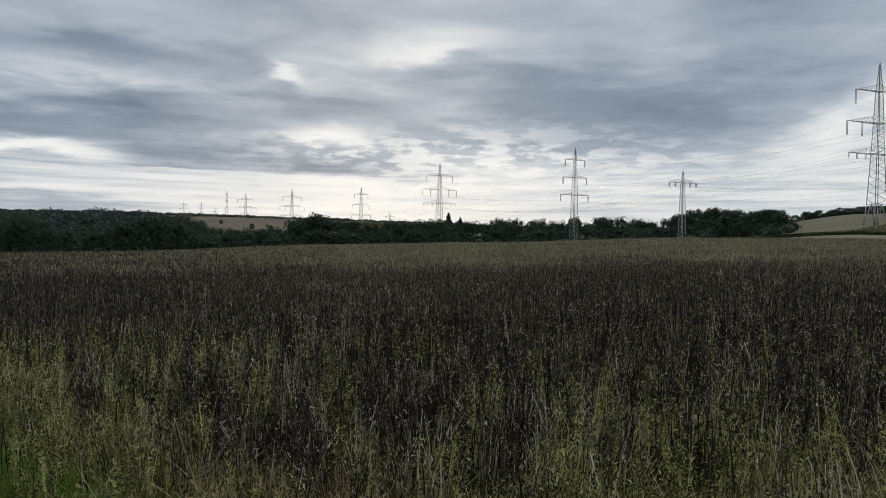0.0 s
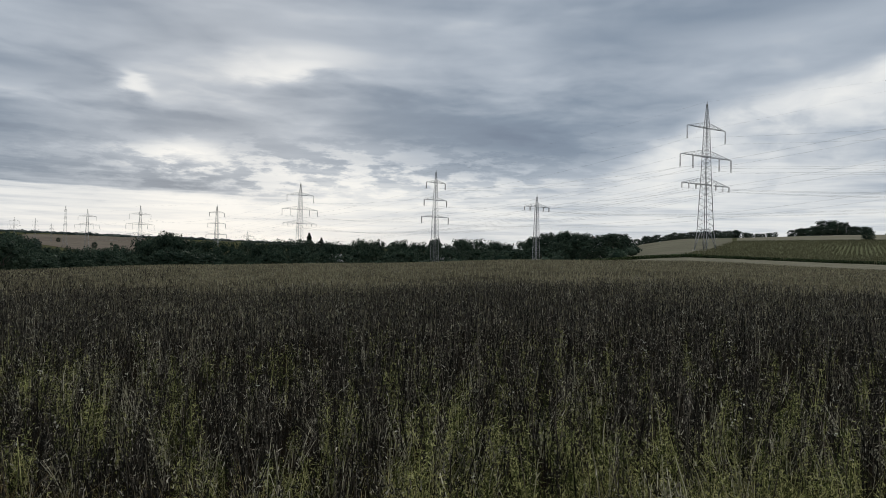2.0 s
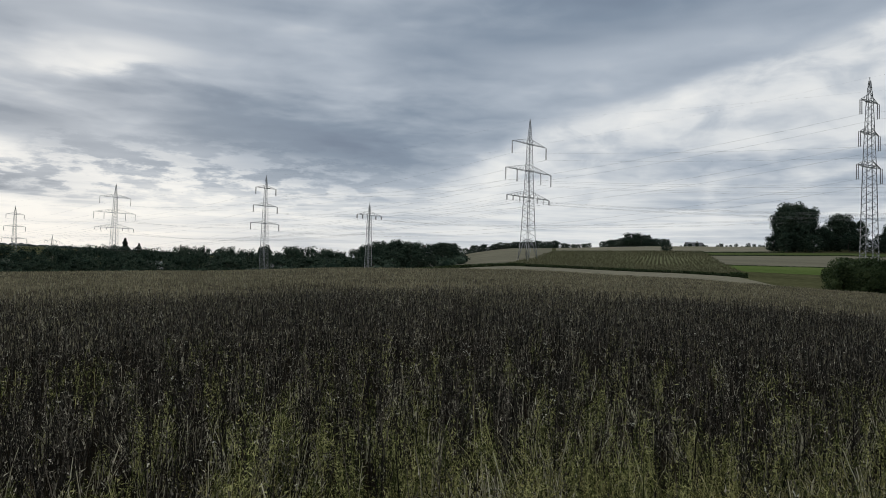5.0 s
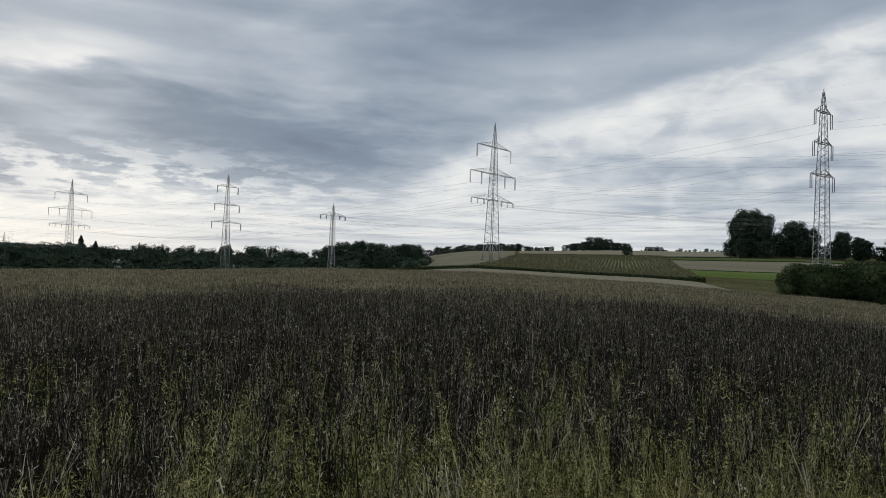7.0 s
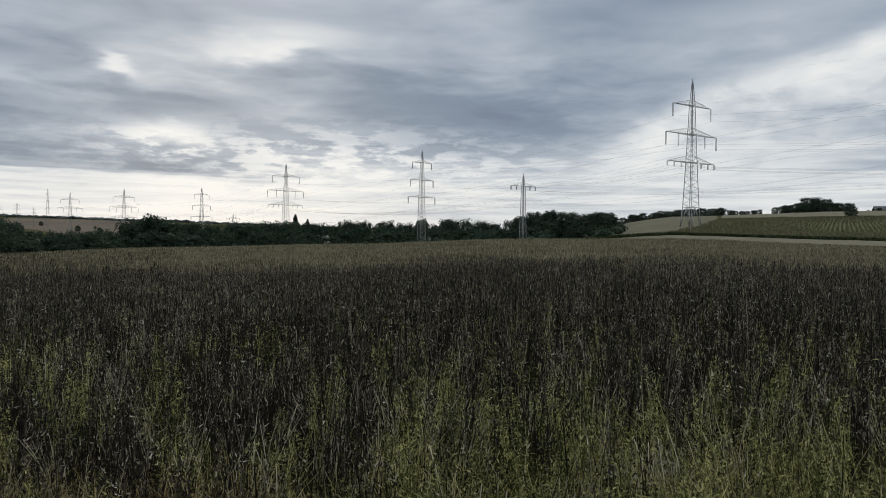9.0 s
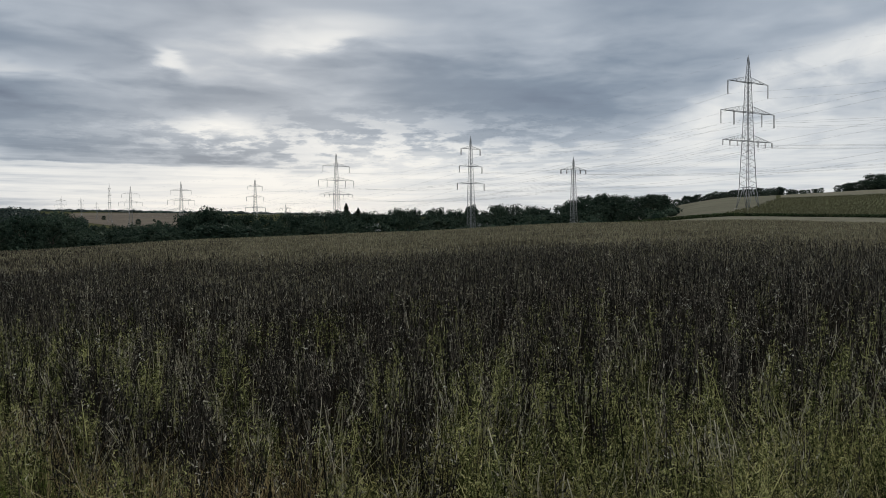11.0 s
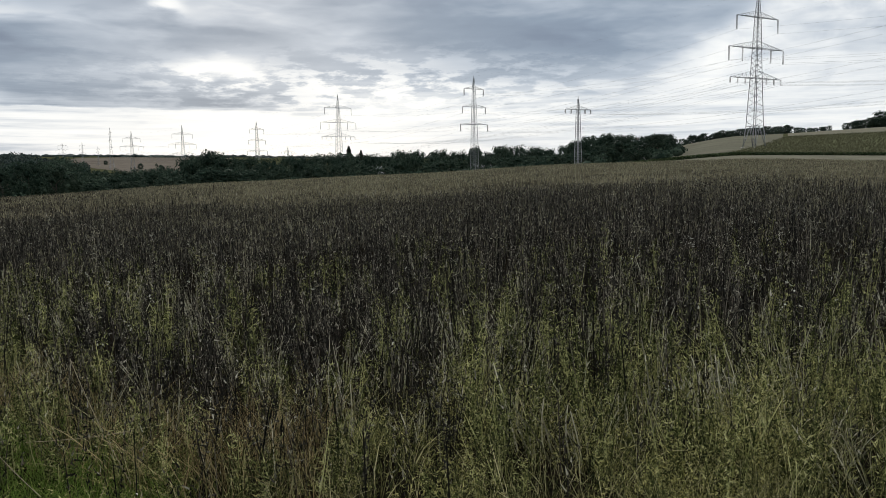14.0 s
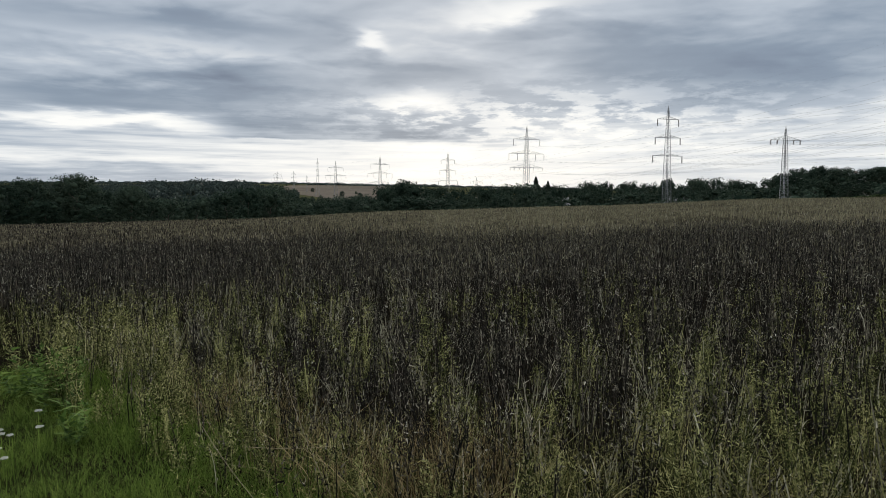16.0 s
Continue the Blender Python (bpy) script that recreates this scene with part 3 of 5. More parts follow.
FLAT = [(3.9, 4.6, 1.2, 1.2, (1.0, 0.55))]
# bearing, distance, height of the tip, kind, heading of the arms
PYLONS = {
    "near": (31.2, 250, 56.2, BIG, 69, 4.8, 2.5, "tall steel lattice pylon with three crossarms"),
    "angle": (55.3, 148, 38.6, TURN, 80, 2.9, 1.6, "steel lattice pylon with three short crossarms and heavy insulators"),
    "fir_mid": (10.36, 255, 34.2, FIR, 64, 2.8, 1.5, "steel lattice pylon with crossarms widening downwards"),
    "flat_mid": (18.47, 220, 22.8, FLAT, 72, 2.3, 0.8, "low steel lattice pylon with one crossarm"),
    "big_mid": (-0.35, 480, 52.1, BIG, 64, 6.0, 2.9, "tall steel lattice pylon with three wide crossarms"),
    "fir_far": (-6.6, 425, 31.0, FIR, 66, 3.6, 1.75, "steel lattice pylon standing among valley trees"),
    "big_far": (-12.0, 730, 48.5, BIG, 62, 6.0, 2.9, "tall steel lattice pylon on the far slope"),
    "big_last": (-15.5, 900, 52.6, BIG, 64, 6.0, 2.9, "tall steel lattice pylon on the far slope"),
    "fir_last": (-16.9, 1150, 70.8, FIR, 150, 7.0, 2.6, "slender steel lattice pylon seen along its arms"),
    "flat_far": (-4.3, 550, 21.0, FLAT, 75, 3.0, 1.0, "low steel lattice pylon beyond the trees"),
    "far_a": (-20.0, 1300, 57.0, BIG, 70, 5.0, 2.2, "small distant steel lattice pylon"),
    "far_b": (-18.75, 1500, 64.5, FIR, 110, 5.0, 2.0, "small distant steel lattice pylon"),
    "far_c": (-17.75, 1600, 60.0, FIR, 120, 4.0, 1.6, "small distant steel lattice pylon"),
    "big_side": (116.0, 300, 50.0, BIG, 69, 4.8, 2.5, "tall steel lattice pylon with three crossarms"),
    "fir_side": (140.0, 177, 37.0, FIR, 92, 3.4, 1.8, "steel lattice pylon with three short crossarms"),
    "flat_side": (90.0, 137, 22.0, FLAT, 72, 2.3, 0.8, "low steel lattice pylon with one crossarm"),
}
HOLD = {}
for key, (az, r, tip, kind, head, foot, waist, label) in PYLONS.items():
    x, y = (float(v) for v in polar(az, r))
    z = float(ground_z(x, y))
    scale = 1.0 if r < 1000 else (tip - z) / (55.0 if kind is BIG else 37.0)
    thick = (1.0 if kind is BIG else 0.72) * (1.0 if r < 600 else 1.15)
    root, ends = pylon(tip - z, [(a * scale, b * scale, c, d, e) for a, b, c, d, e in kind], foot, waist, thick)
    tagged(root, label, "power pylon", "pylons of the power lines")
    root.matrix_basis = pose(x, y, z, 0, 0, 90 - head)
    HOLD[key] = [root.matrix_basis @ e for e in ends]


def wire(a, b, sag, thick):
    """One conductor hanging between two points."""
    n = 28
    t = np.linspace(0, 1, n + 1)
    p = np.array(a)[None] * (1 - t)[:, None] + np.array(b)[None] * t[:, None]
    p[:, 2] -= 4 * sag * t * (1 - t)
    d = np.array(b) - np.array(a)
    side = np.array([d[1], -d[0], 0]) / math.hypot(d[0], d[1]) * thick
    up = np.array([0, 0, thick])
    ring = np.stack([p + side, p + up, p - side, p - up], 1).reshape(-1, 3)
    f = [[4 * k + c, 4 * k + (c + 1) % 4, 4 * k + 4 + (c + 1) % 4, 4 * k + 4 + c] for k in range(n) for c in range(4)]
    ob = link_mesh("power_line", ring, f, M_WIRE)
    tagged(ob, "thin grey power cable slung between two pylons", "power line", "cables of the power lines")


SPANS = [("near", "big_mid", 9, 0.022), ("big_mid", "big_far", 8, 0.024), ("big_far", "big_last", 6, 0.024), ("near", "big_side", 9, 0.018),
         ("angle", "fir_mid", 5, 0.016), ("fir_mid", "fir_far", 5, 0.018), ("angle", "fir_side", 4.5, 0.014),
         ("flat_mid", "flat_far", 6, 0.014), ("flat_mid", "flat_side", 5, 0.011)]
for a, b, sag, thick in SPANS:
    for k, (p, q) in enumerate(zip(HOLD[a], HOLD[b])):
        wire(p, q, sag if k < len(HOLD[a]) - 1 else sag * 0.7, thick * 0.8 if k < len(HOLD[a]) - 1 else thick * 0.35)

# ======================= trees =======================


def trunk_mesh(root, height, girth, rng, limbs=5, top=0.6):
    """Tapered trunk with limbs reaching into the crown."""
    h = Heap()

    def limb(p, q, ra, rb, n=5, segs=3):
        p, q = np.array(p, dtype=float), np.array(q, dtype=float)
        t = np.linspace(0, 1, segs + 1)
        sway = rng.normal(size=3) * np.linalg.norm(q - p) * 0.05
        c = p + (q - p) * t[:, None] + sway * np.sin(np.pi * t)[:, None]
        a = np.linspace(0, 2 * np.pi, n, endpoint=False)
        rad = (ra + (rb - ra) * t)[:, None]
        ring = np.stack([c[:, None, 0] + rad * np.cos(a), c[:, None, 1] + rad * np.sin(a), np.broadcast_to(c[:, None, 2], (segs + 1, n))], -1)
        f = [[k * n + j, k * n + (j + 1) % n, (k + 1) * n + (j + 1) % n, (k + 1) * n + j] for k in range(segs) for j in range(n)]
        h.add(ring, f)

    limb((0, 0, -0.5), (0, 0, height * top), girth, girth * 0.45)
    for k in range(limbs):
        a = 2 * np.pi * k / limbs + rng.uniform(-0.4, 0.4)
        z0 = height * rng.uniform(0.2, top)
        rr = height * rng.uniform(0.14, 0.24)
        limb((0, 0, z0), (rr * math.cos(a), rr * math.sin(a), z0 + height * rng.uniform(0.12, 0.25)), girth * 0.4, girth * 0.12)
    h.make("trunk", M_BARK, root)


ICO = bmesh.new()
bmesh.ops.create_icosphere(ICO, subdivisions=1, radius=1.0)
ICO_V = np.array([v.co[:] for v in ICO.verts])
ICO_F = np.array([[v.index for v in f.verts] + [f.verts[2].index] for f in ICO.faces])
ICO.free()
ICO3 = ICO_F[:, :3]
BALL = bmesh.new()
bmesh.ops.create_icosphere(BALL, subdivisions=2, radius=1.0)
BALL_V = np.array([v.co[:] for v in BALL.verts])
BALL_F = np.array([[v.index for v in f.verts] for f in BALL.faces])
BALL.free()


def crown_mesh(root, lobes, leaves, leaf, rng, material, name="crown", core=0.45):
    """A crown of many leaf clumps over uneven lobes. lobes: x, y, z, radius, squash."""
    vs, fs, n = [], [], 0
    for x, y, z, r, sq in lobes:
        lump = 1 + 0.16 * rng.normal(size=(len(ICO_V), 1))
        v = ICO_V * r * core * lump * np.array([1, 1, sq]) + np.array([x, y, z])
        vs.append(v)
        fs.append(ICO3 + n)
        n += len(v)
    L = np.array(lobes)
    share = L[:, 3] ** 2
    pick = rng.choice(len(L), size=leaves, p=share / share.sum())
    d = rng.normal(size=(leaves, 3))
    d /= np.linalg.norm(d, axis=1, keepdims=True)
    d[:, 2] = np.where(d[:, 2] < -0.35, -d[:, 2], d[:, 2])
    # leaves gather in tufts, so that the outline is uneven
    tuft = rng.normal(size=(leaves // 9 + 1, 3))
    tuft /= np.linalg.norm(tuft, axis=1, keepdims=True)
    own = rng.integers(0, len(tuft), leaves)
    near = rng.random(leaves) < 0.55
    d = np.where(near[:, None], tuft[own] + rng.normal(size=(leaves, 3)) * 0.13, d)
    d /= np.linalg.norm(d, axis=1, keepdims=True)
    rad = L[pick, 3] * np.where(near, rng.uniform(0.82, 1.06, leaves), rng.uniform(0.55, 1.02, leaves))
    pos = L[pick, :3] + d * rad[:, None] * np.stack([np.ones(leaves), np.ones(leaves), L[pick, 4]], 1)
    lv, lf = leaf_quads(pos, leaf * rng.uniform(0.6, 1.35, leaves), rng, 0.95)
    vs.append(lv.reshape(-1, 4, 3)[:, [0, 1, 3]].reshape(-1, 3))
    fs.append(np.arange(3 * leaves).reshape(-1, 3) + n)
    return link_mesh(name, np.concatenate(vs), np.concatenate(fs), material, root)


def broadleaf(height, spread, seed, leaves=2600, leaf=0.55, low=0.18, lobes=17, material=None, name="tree", trunk=0.028, flat=0.0):
    rng = np.random.default_rng(seed)
    root = new(name)
    trunk_mesh(root, height, height * trunk, rng)
    L = []
    cz, hz = height * (1 + low) / 2, height * (1 - low) / 2
    for k in range(lobes):
        a = k * 2.39996 + rng.uniform(-0.3, 0.3)
        t = (k + 0.5) / lobes
        zz = -0.85 + 1.7 * t
        rim = math.sqrt(max(0.05, 1 - abs(zz) ** (2.2 + flat)))
        rr = spread * 0.5 * rim * rng.uniform(0.35, 0.80)
        r = spread * rng.uniform(0.10, 0.21)
        z = min(cz + hz * zz, height - r * 0.75)
        L.append((rr * math.cos(a), rr * math.sin(a), max(z, r * 0.6), r, rng.uniform(0.75, 1.0)))
    L.append((rng.uniform(-0.06, 0.06) * spread, 0, height - spread * 0.2, spread * 0.2, 0.95))
    crown_mesh(root, L, leaves, leaf, rng, material or M_LEAF)
    return root


def conifer(height, spread, seed):
    rng = np.random.default_rng(seed)
    root = new("conifer")
    trunk_mesh(root, height, height * 0.018, rng, limbs=0, top=0.9)
    n = 2600
    t = rng.random(n) ** 0.8
    a = rng.uniform(0, 2 * np.pi, n)
    tier = 0.75 + 0.25 * np.sin(t * 50)
    r = spread * 0.5 * (1 - t) ** 0.8 * tier * np.sqrt(rng.uniform(0.25, 1, n))
    pos = np.stack([r * np.cos(a), r * np.sin(a), height * (0.08 + 0.92 * t) - r * 0.25], 1)
    v, f = leaf_quads(pos, 0.7, rng, 0.5)
    link_mesh("crown", v, f, M_CONIFER, root)
    return root


def put(proto, az, r, height, base_height, turn, wide=1.0):
    """A copy of a tree on the ground at that bearing and distance, grown to that height."""
    x, y = (float(v) for v in polar(az, r))
    s = height / base_height
    m = pose(x, y, float(ground_z(x, y)), 0, 0, turn) @ Matrix.Diagonal((s * wide, s * wide, s, 1))
    return copy_thing(proto, m)


def away(root):
    """Takes a pattern tree out again once its copies stand."""
    for o in (*root.children_recursive, root):
        bpy.data.objects.remove(o)


rng = np.random.default_rng(11)
KINDS = []
for k, (hh, ww, low, lob, flat) in enumerate([(15, 13, 0.0, 36, 0), (15, 11, 0.0, 32, 0.4), (15, 14, -0.05, 40, 0.2), (15, 11, 0.0, 34, 0.8), (15, 13, 0.02, 38, 0.5)]):
    t = broadleaf(hh, ww, 100 + k, 3200, 0.74, low, lob, None, "tree", 0.026, flat)
    tagged(t, "dark green broadleaf tree in the valley wood", "tree", "trees of the valley wood")
    KINDS.append(t)

FULL = [broadleaf(15, 13, 150 + k, 11000, 0.46, -0.04, 60, None, "tree", 0.026, 0.5) for k in range(2)]

# height of the wood against the sky, by bearing
PROFILE = np.array([(-39, 1.4), (-37, 1.65), (-35.6, 1.05), (-34.1, 1.95), (-32.7, 1.1), (-30.4, 1.1), (-28.9, 0.3), (-26, 0.3), (-23.2, 1.1),
                    (-20.6, 1.2), (-18.9, 0.35), (-17.2, 0.05), (-14.5, 0.2), (-13.1, 0.6), (-10, 1.75), (-8.2, 1.2), (-5.6, 1.15), (-2.8, 1.45),
                    (-0.8, 1.45), (2.1, 1.5), (3.2, 1.25), (4.3, 1.65), (5.6, 1.6), (6.4, 1.35), (7.6, 1.65), (8.5, 1.3), (9.3, 1.6), (10.5, 1.75), (11.6, 1.45),
                    (12.4, 1.8), (14.7, 1.88), (15.7, 1.75), (16.7, 1.45), (18, 2.05), (19.4, 2.4), (20.8, 2.6), (21.7, 2.6), (22.7, 2.15), (24.2, 2.5), (26, 2.35)])


def belt(a0, a1, r, step, share, jitter, seed, group_label=None):
    """A row of trees whose tops follow the wood's outline, or a share of the way down from it."""
    g = np.random.default_rng(seed)
    az = a0
    while az < a1:
        a = az + g.uniform(-0.3, 0.3) * step
        d = r * g.uniform(0.94, 1.06)
        el = np.interp(a, PROFILE[:, 0], PROFILE[:, 1])
        brow = np.interp(a, [-39, -24, -9, 5, 18, 27], [-1.6, -1.25, -0.7, -0.3, 0.32, 0.7])
        el = brow + (el - brow) * share * g.uniform(1 - jitter, 1.0)
        x, y = polar(a, d)
        top = EYE + d * math.tan(radians(el))
        h = float(top - ground_z(x, y))
        if h > 2.5:
            k = int(g.integers(0, len(KINDS)))
            put(KINDS[k], a, d, h, 15.0, float(g.uniform(0, 360)), float(np.clip(13.0 / h, 0.85, 2.1)) * g.uniform(0.8, 1.25))
        az += step


for a, r, el, w in ((-46.5, 172, 1.3, 12), (-43.5, 176, 1.0, 11), (-41.0, 170, 1.3, 13), (-38.9, 172, 1.3, 10), (-37.0, 176, 1.65, 9), (-35.5, 180, 0.9, 8), (-34.1, 174, 2.0, 11.5),
                    (-32.4, 182, 0.9, 8), (-30.5, 176, 1.15, 9.5), (-29.2, 180, 0.2, 7), (-39.8, 168, 0.3, 8), (-36.2, 168, 0.1, 8), (-32.9, 168, -0.2, 8)):
    x, y = polar(a, r)
    hh = float(EYE + r * math.tan(radians(el)) - ground_z(x, y))
    k = int(rng.integers(0, 2))
    tagged(put(FULL[k], a, r, hh, 15.0, float(rng.uniform(0, 360)), w / 12.5 * 15.0 / hh), "dark green tree beyond the crop's far edge", "tree", "trees beyond the crop")
belt(-34, -24.5, 290, 2.0, 0.9, 0.25, 2)
belt(-30, -18.5, 235, 2.0, 1.0, 0.15, 3)
belt(-29, -18, 290, 1.9, 1.0, 0.15, 4)
belt(-19, -9, 265, 1.8, 1.0, 0.12, 5)
belt(-18, -7, 215, 2.2, 0.55, 0.3, 6)
belt(-19.5, -11.5, 238, 1.3, 1.0, 0.3, 18)
belt(-11.6, -8.6, 250, 0.8, 1.0, 0.08, 17)
belt(-8, 26, 390, 1.15, 1.03, 0.10, 7)
belt(-8, 25.6, 330, 1.5, 0.88, 0.22, 8)
belt(-8, 24, 270, 1.8, 0.62, 0.3, 9)
belt(18.5, 25.8, 300, 1.1, 1.0, 0.12, 10)
belt(-20.5, -12.5, 330, 1.0, 1.35, 0.2, 23)
for a, r, el, w in ((10.45, 290, 1.85, 7.5), (12.4, 300, 1.8, 9.0), (18.0, 296, 2.0, 8.0), (20.8, 292, 2.55, 10.0), (24.3, 285, 2.45, 13.0), (-0.85, 380, 1.45, 8.0), (4.3, 372, 1.65, 10.0), (7.7, 372, 1.62, 10.0)):
    x, y = polar(a, r)
    hh = float(EYE + r * math.tan(radians(el)) - ground_z(x, y))
    tagged(put(KINDS[int(rng.integers(0, 5))], a, r, hh, 15.0, float(rng.uniform(0, 360)), w / 12.5 * 15.0 / hh), "round-headed dark tree standing out of the valley wood", "tree", "trees of the valley wood")

# scrub filling the valley between the trees
g = np.random.default_rng(19)
vs, fs, lv, n = [], [], [], 0
for k in range(280):
    a = g.uniform(-46, 26.3)
    r = g.uniform(165, 430)
    x, y = polar(a, r)
    s = g.uniform(1.2, 2.6)
    c = np.array([x, y, float(ground_z(x, y)) + s * 0.55])
    v = BALL_V * s * 0.7 * (1 + 0.15 * g.normal(size=(len(BALL_V), 1))) * np.array([1.2, 1.2, 0.9]) + c
    vs.append(v)
    fs.append(BALL_F + n)
    n += len(v)
    d = g.normal(size=(80, 3))
    d[:, 2] = np.abs(d[:, 2])
    d /= np.linalg.norm(d, axis=1, keepdims=True)
    lv.append(c + d * s * g.uniform(0.65, 1.4, (80, 1)) * np.array([1.2, 1.2, 0.9]))
q, qf = leaf_quads(np.concatenate(lv), 0.7, g, 0.8)
vs.append(q)
fs.append(np.concatenate([qf[:, :3], qf[:, [0, 2, 3]]]) + n)
tagged(link_mesh("valley_scrub", np.concatenate(vs), np.concatenate(fs), M_LEAF), "dark green scrub filling the valley", "scrub", kind="stuff")

# trees standing against the sky on the ridge to the east
for a0, a1, n, lo, hi, r in ((26.2, 33.6, 30, 4, 8.5, 600), (33.7, 36.2, 9, 3.0, 4.5, 575), (37.0, 41.9, 18, 5.0, 10.5, 575), (42.6, 45.0, 7, 1.6, 3.6, 600), (45.2, 49.2, 12, 1.6, 3.8, 600), (62, 75, 8, 7, 12, 420)):
    for k in range(n):
        a = a0 + (a1 - a0) * (k + rng.uniform(0.1, 0.9)) / n
        bulge = 1.0 if hi < 10 else math.exp(-((a - 39.6) / 1.5) ** 2)
        t = put(KINDS[int(rng.integers(0, 5))], a, r * rng.uniform(0.985, 1.02), lo + (hi - lo) * rng.random() * bulge + (hi - lo) * 0.35 * (bulge if hi >= 10 else 0), 15.0, float(rng.uniform(0, 360)), float(rng.uniform(1.2, 1.9)))
        tagged(t, "dark broadleaf tree on the skyline ridge", "tree", "trees on the ridge")
t = put(KINDS[0], 41.8, 372, 5.2, 15.0, 40, 1.5)
tagged(t, "small lone tree at the edge of the maize", "tree")
for a, r, h in ((-17.3, 1650, 9), (-13.9, 1560, 6), (-15.0, 1300, 10), (-13.6, 1250, 10)):
    tagged(put(KINDS[2], a, r, h, 15.0, 90, 1.2), "lone dark tree on the far hillside", "tree")

# great trees by the pasture
POPLAR = [broadleaf(24, 17, 200 + k, 14000, 0.80, 0.0, 90, None, "tree", 0.02, 1.6) for k in range(2)]
for a, r, h, w, k, label in ((50.6, 372, 23.2, 1.0, 0, "tall dense dark linden tree beside the pasture"), (49.9, 376, 20.5, 0.8, 1, "tall dark tree in the pasture group"),
                             (51.4, 378, 21.0, 0.85, 1, "tall dark tree in the pasture group"), (53.5, 380, 17.5, 1.0, 0, "broad dark tree in the pasture group"),
                             (52.5, 372, 12.0, 0.9, 1, "lower dark tree in the pasture group"), (54.6, 380, 14.0, 0.9, 1, "lower dark tree in the pasture group"),
                             (56.6, 372, 13.0, 0.9, 0, "dark tree behind the pylon"), (57.6, 380, 10.5, 1.0, 1, "lower dark tree behind the pylon"),
                             (59.8, 360, 13.5, 0.9, 0, "dark tree behind the bushes"), (62, 350, 14.0, 0.9, 1, "dark tree behind the bushes")):
    tagged(put(POPLAR[k], a, r, h, 24.0, float(rng.uniform(0, 360)), w), label, "tree", "trees by the pasture")

for k in range(16):
    a = 49.3 + 0.85 * k * rng.uniform(0.9, 1.05)
    tagged(put(KINDS[k % 5], a, 366 * rng.uniform(0.98, 1.03), rng.uniform(5.5, 9.5), 15.0, float(rng.uniform(0, 360)), 1.4), "low dark tree filling the pasture group", "tree", "trees by the pasture")
# bushes at the crop's edge
BUSH = [broadleaf(5, 8.0, 300 + k, 16000, 0.32, -0.12, 60, M_BUSH, "bush", 0.02, 1.2) for k in range(2)]
for a, r, h, w, k in ((54.5, 113, 5.0, 1.0, 0), (56.9, 112, 5.1, 1.05, 1), (59.4, 110, 5.5, 1.1, 0), (61.8, 108, 5.6, 1.1, 1), (64.5, 107, 5.5, 1.1, 0), (58.2, 118, 5.9, 1.0, 1), (53.6, 114, 3.4, 0.9, 1), (55.6, 110, 3.9, 1.0, 0), (60.6, 106, 4.4, 1.0, 1)):
    tagged(put(BUSH[k], a, r, h, 5.0, float(rng.uniform(0, 360)), w), "dense dark green bush at the crop's edge", "bush", "bushes at the crop's edge")

SPRUCE = conifer(16, 11.0, 401)
for a, r, el in ((0.4, 395, 2.0), (1.35, 400, 1.65)):
    x, y = polar(a, r)
    tagged(put(SPRUCE, a, r, float(EYE + r * math.tan(radians(el)) - ground_z(x, y)), 16.0, 0), "narrow dark conifer above the valley wood", "conifer", "conifers")
for t in (*KINDS, *FULL, *POPLAR, *BUSH, SPRUCE):
    away(t)

# far woods on the hill
g = np.random.default_rng(21)
vs, fs, n = [], [], 0
lv = []
for k in range(780):
    a = g.uniform(-44, -18.5)
    r = g.uniform(820, 1250) if g.random() < 0.72 else g.uniform(400, 820)
    fade = np.clip((-18.5 - a) / 2.0, 0.15, 1.0)
    if r > 1000 and g.random() > fade:
        continue
    x, y = polar(a, r)
    s = g.uniform(4.0, 7.5)
    zz = float(ground_z(x, y))
    c = np.array([x, y, zz + s * 0.9 * (0.4 + 0.6 * fade)])
    s *= (0.8 + 0.45 * math.exp(-((a + 25.5) / 4.5) ** 2) + 0.22 * math.sin(a * 1.9) + 0.12 * math.sin(a * 4.3)) * (1.3 if a < -20.5 else 0.8)
    v = ICO_V * s * 0.42 * (1 + 0.16 * g.normal(size=(len(ICO_V), 1))) * np.array([1, 1, 1.1]) + c
    vs.append(v)
    fs.append(ICO3 + n)
    n += len(v)
    d = g.normal(size=(95, 3))
    d /= np.linalg.norm(d, axis=1, keepdims=True)
    lv.append(c + d * s * g.uniform(0.5, 1.02, (95, 1)))
q, qf = leaf_quads(np.concatenate(lv), 2.1, g, 0.9)
vs.append(q)
fs.append(np.concatenate([qf[:, :3], qf[:, [0, 2, 3]]]) + n)
tagged(link_mesh("far_wood", np.concatenate(vs), np.concatenate(fs), M_HAZE_LEAF), "dark wood covering the far hill", "wood", kind="stuff")
# hedges along the far skyline
vs, fs, n = [], [], 0
for k in range(800):
    a = g.uniform(-46, 20)
    r = g.uniform(2480, 2560) if g.random() < 0.7 else g.uniform(2280, 2320)
    x, y = polar(a, r)
    s = g.uniform(3, 6.5)
    v = ICO_V * np.array([s * 2.6, s * 2.6, s]) * (1 + 0.2 * g.normal(size=(len(ICO_V), 1))) + np.array([x, y, float(ground_z(x, y))])
    vs.append(v)
    fs.append(ICO3 + n)
    n += len(v)
tagged(link_mesh("far_hedges", np.concatenate(vs), np.concatenate(fs), M_HAZE_LEAF), "dark hedges and woods on the far skyline", "hedge", kind="stuff")

# ======================= houses =======================


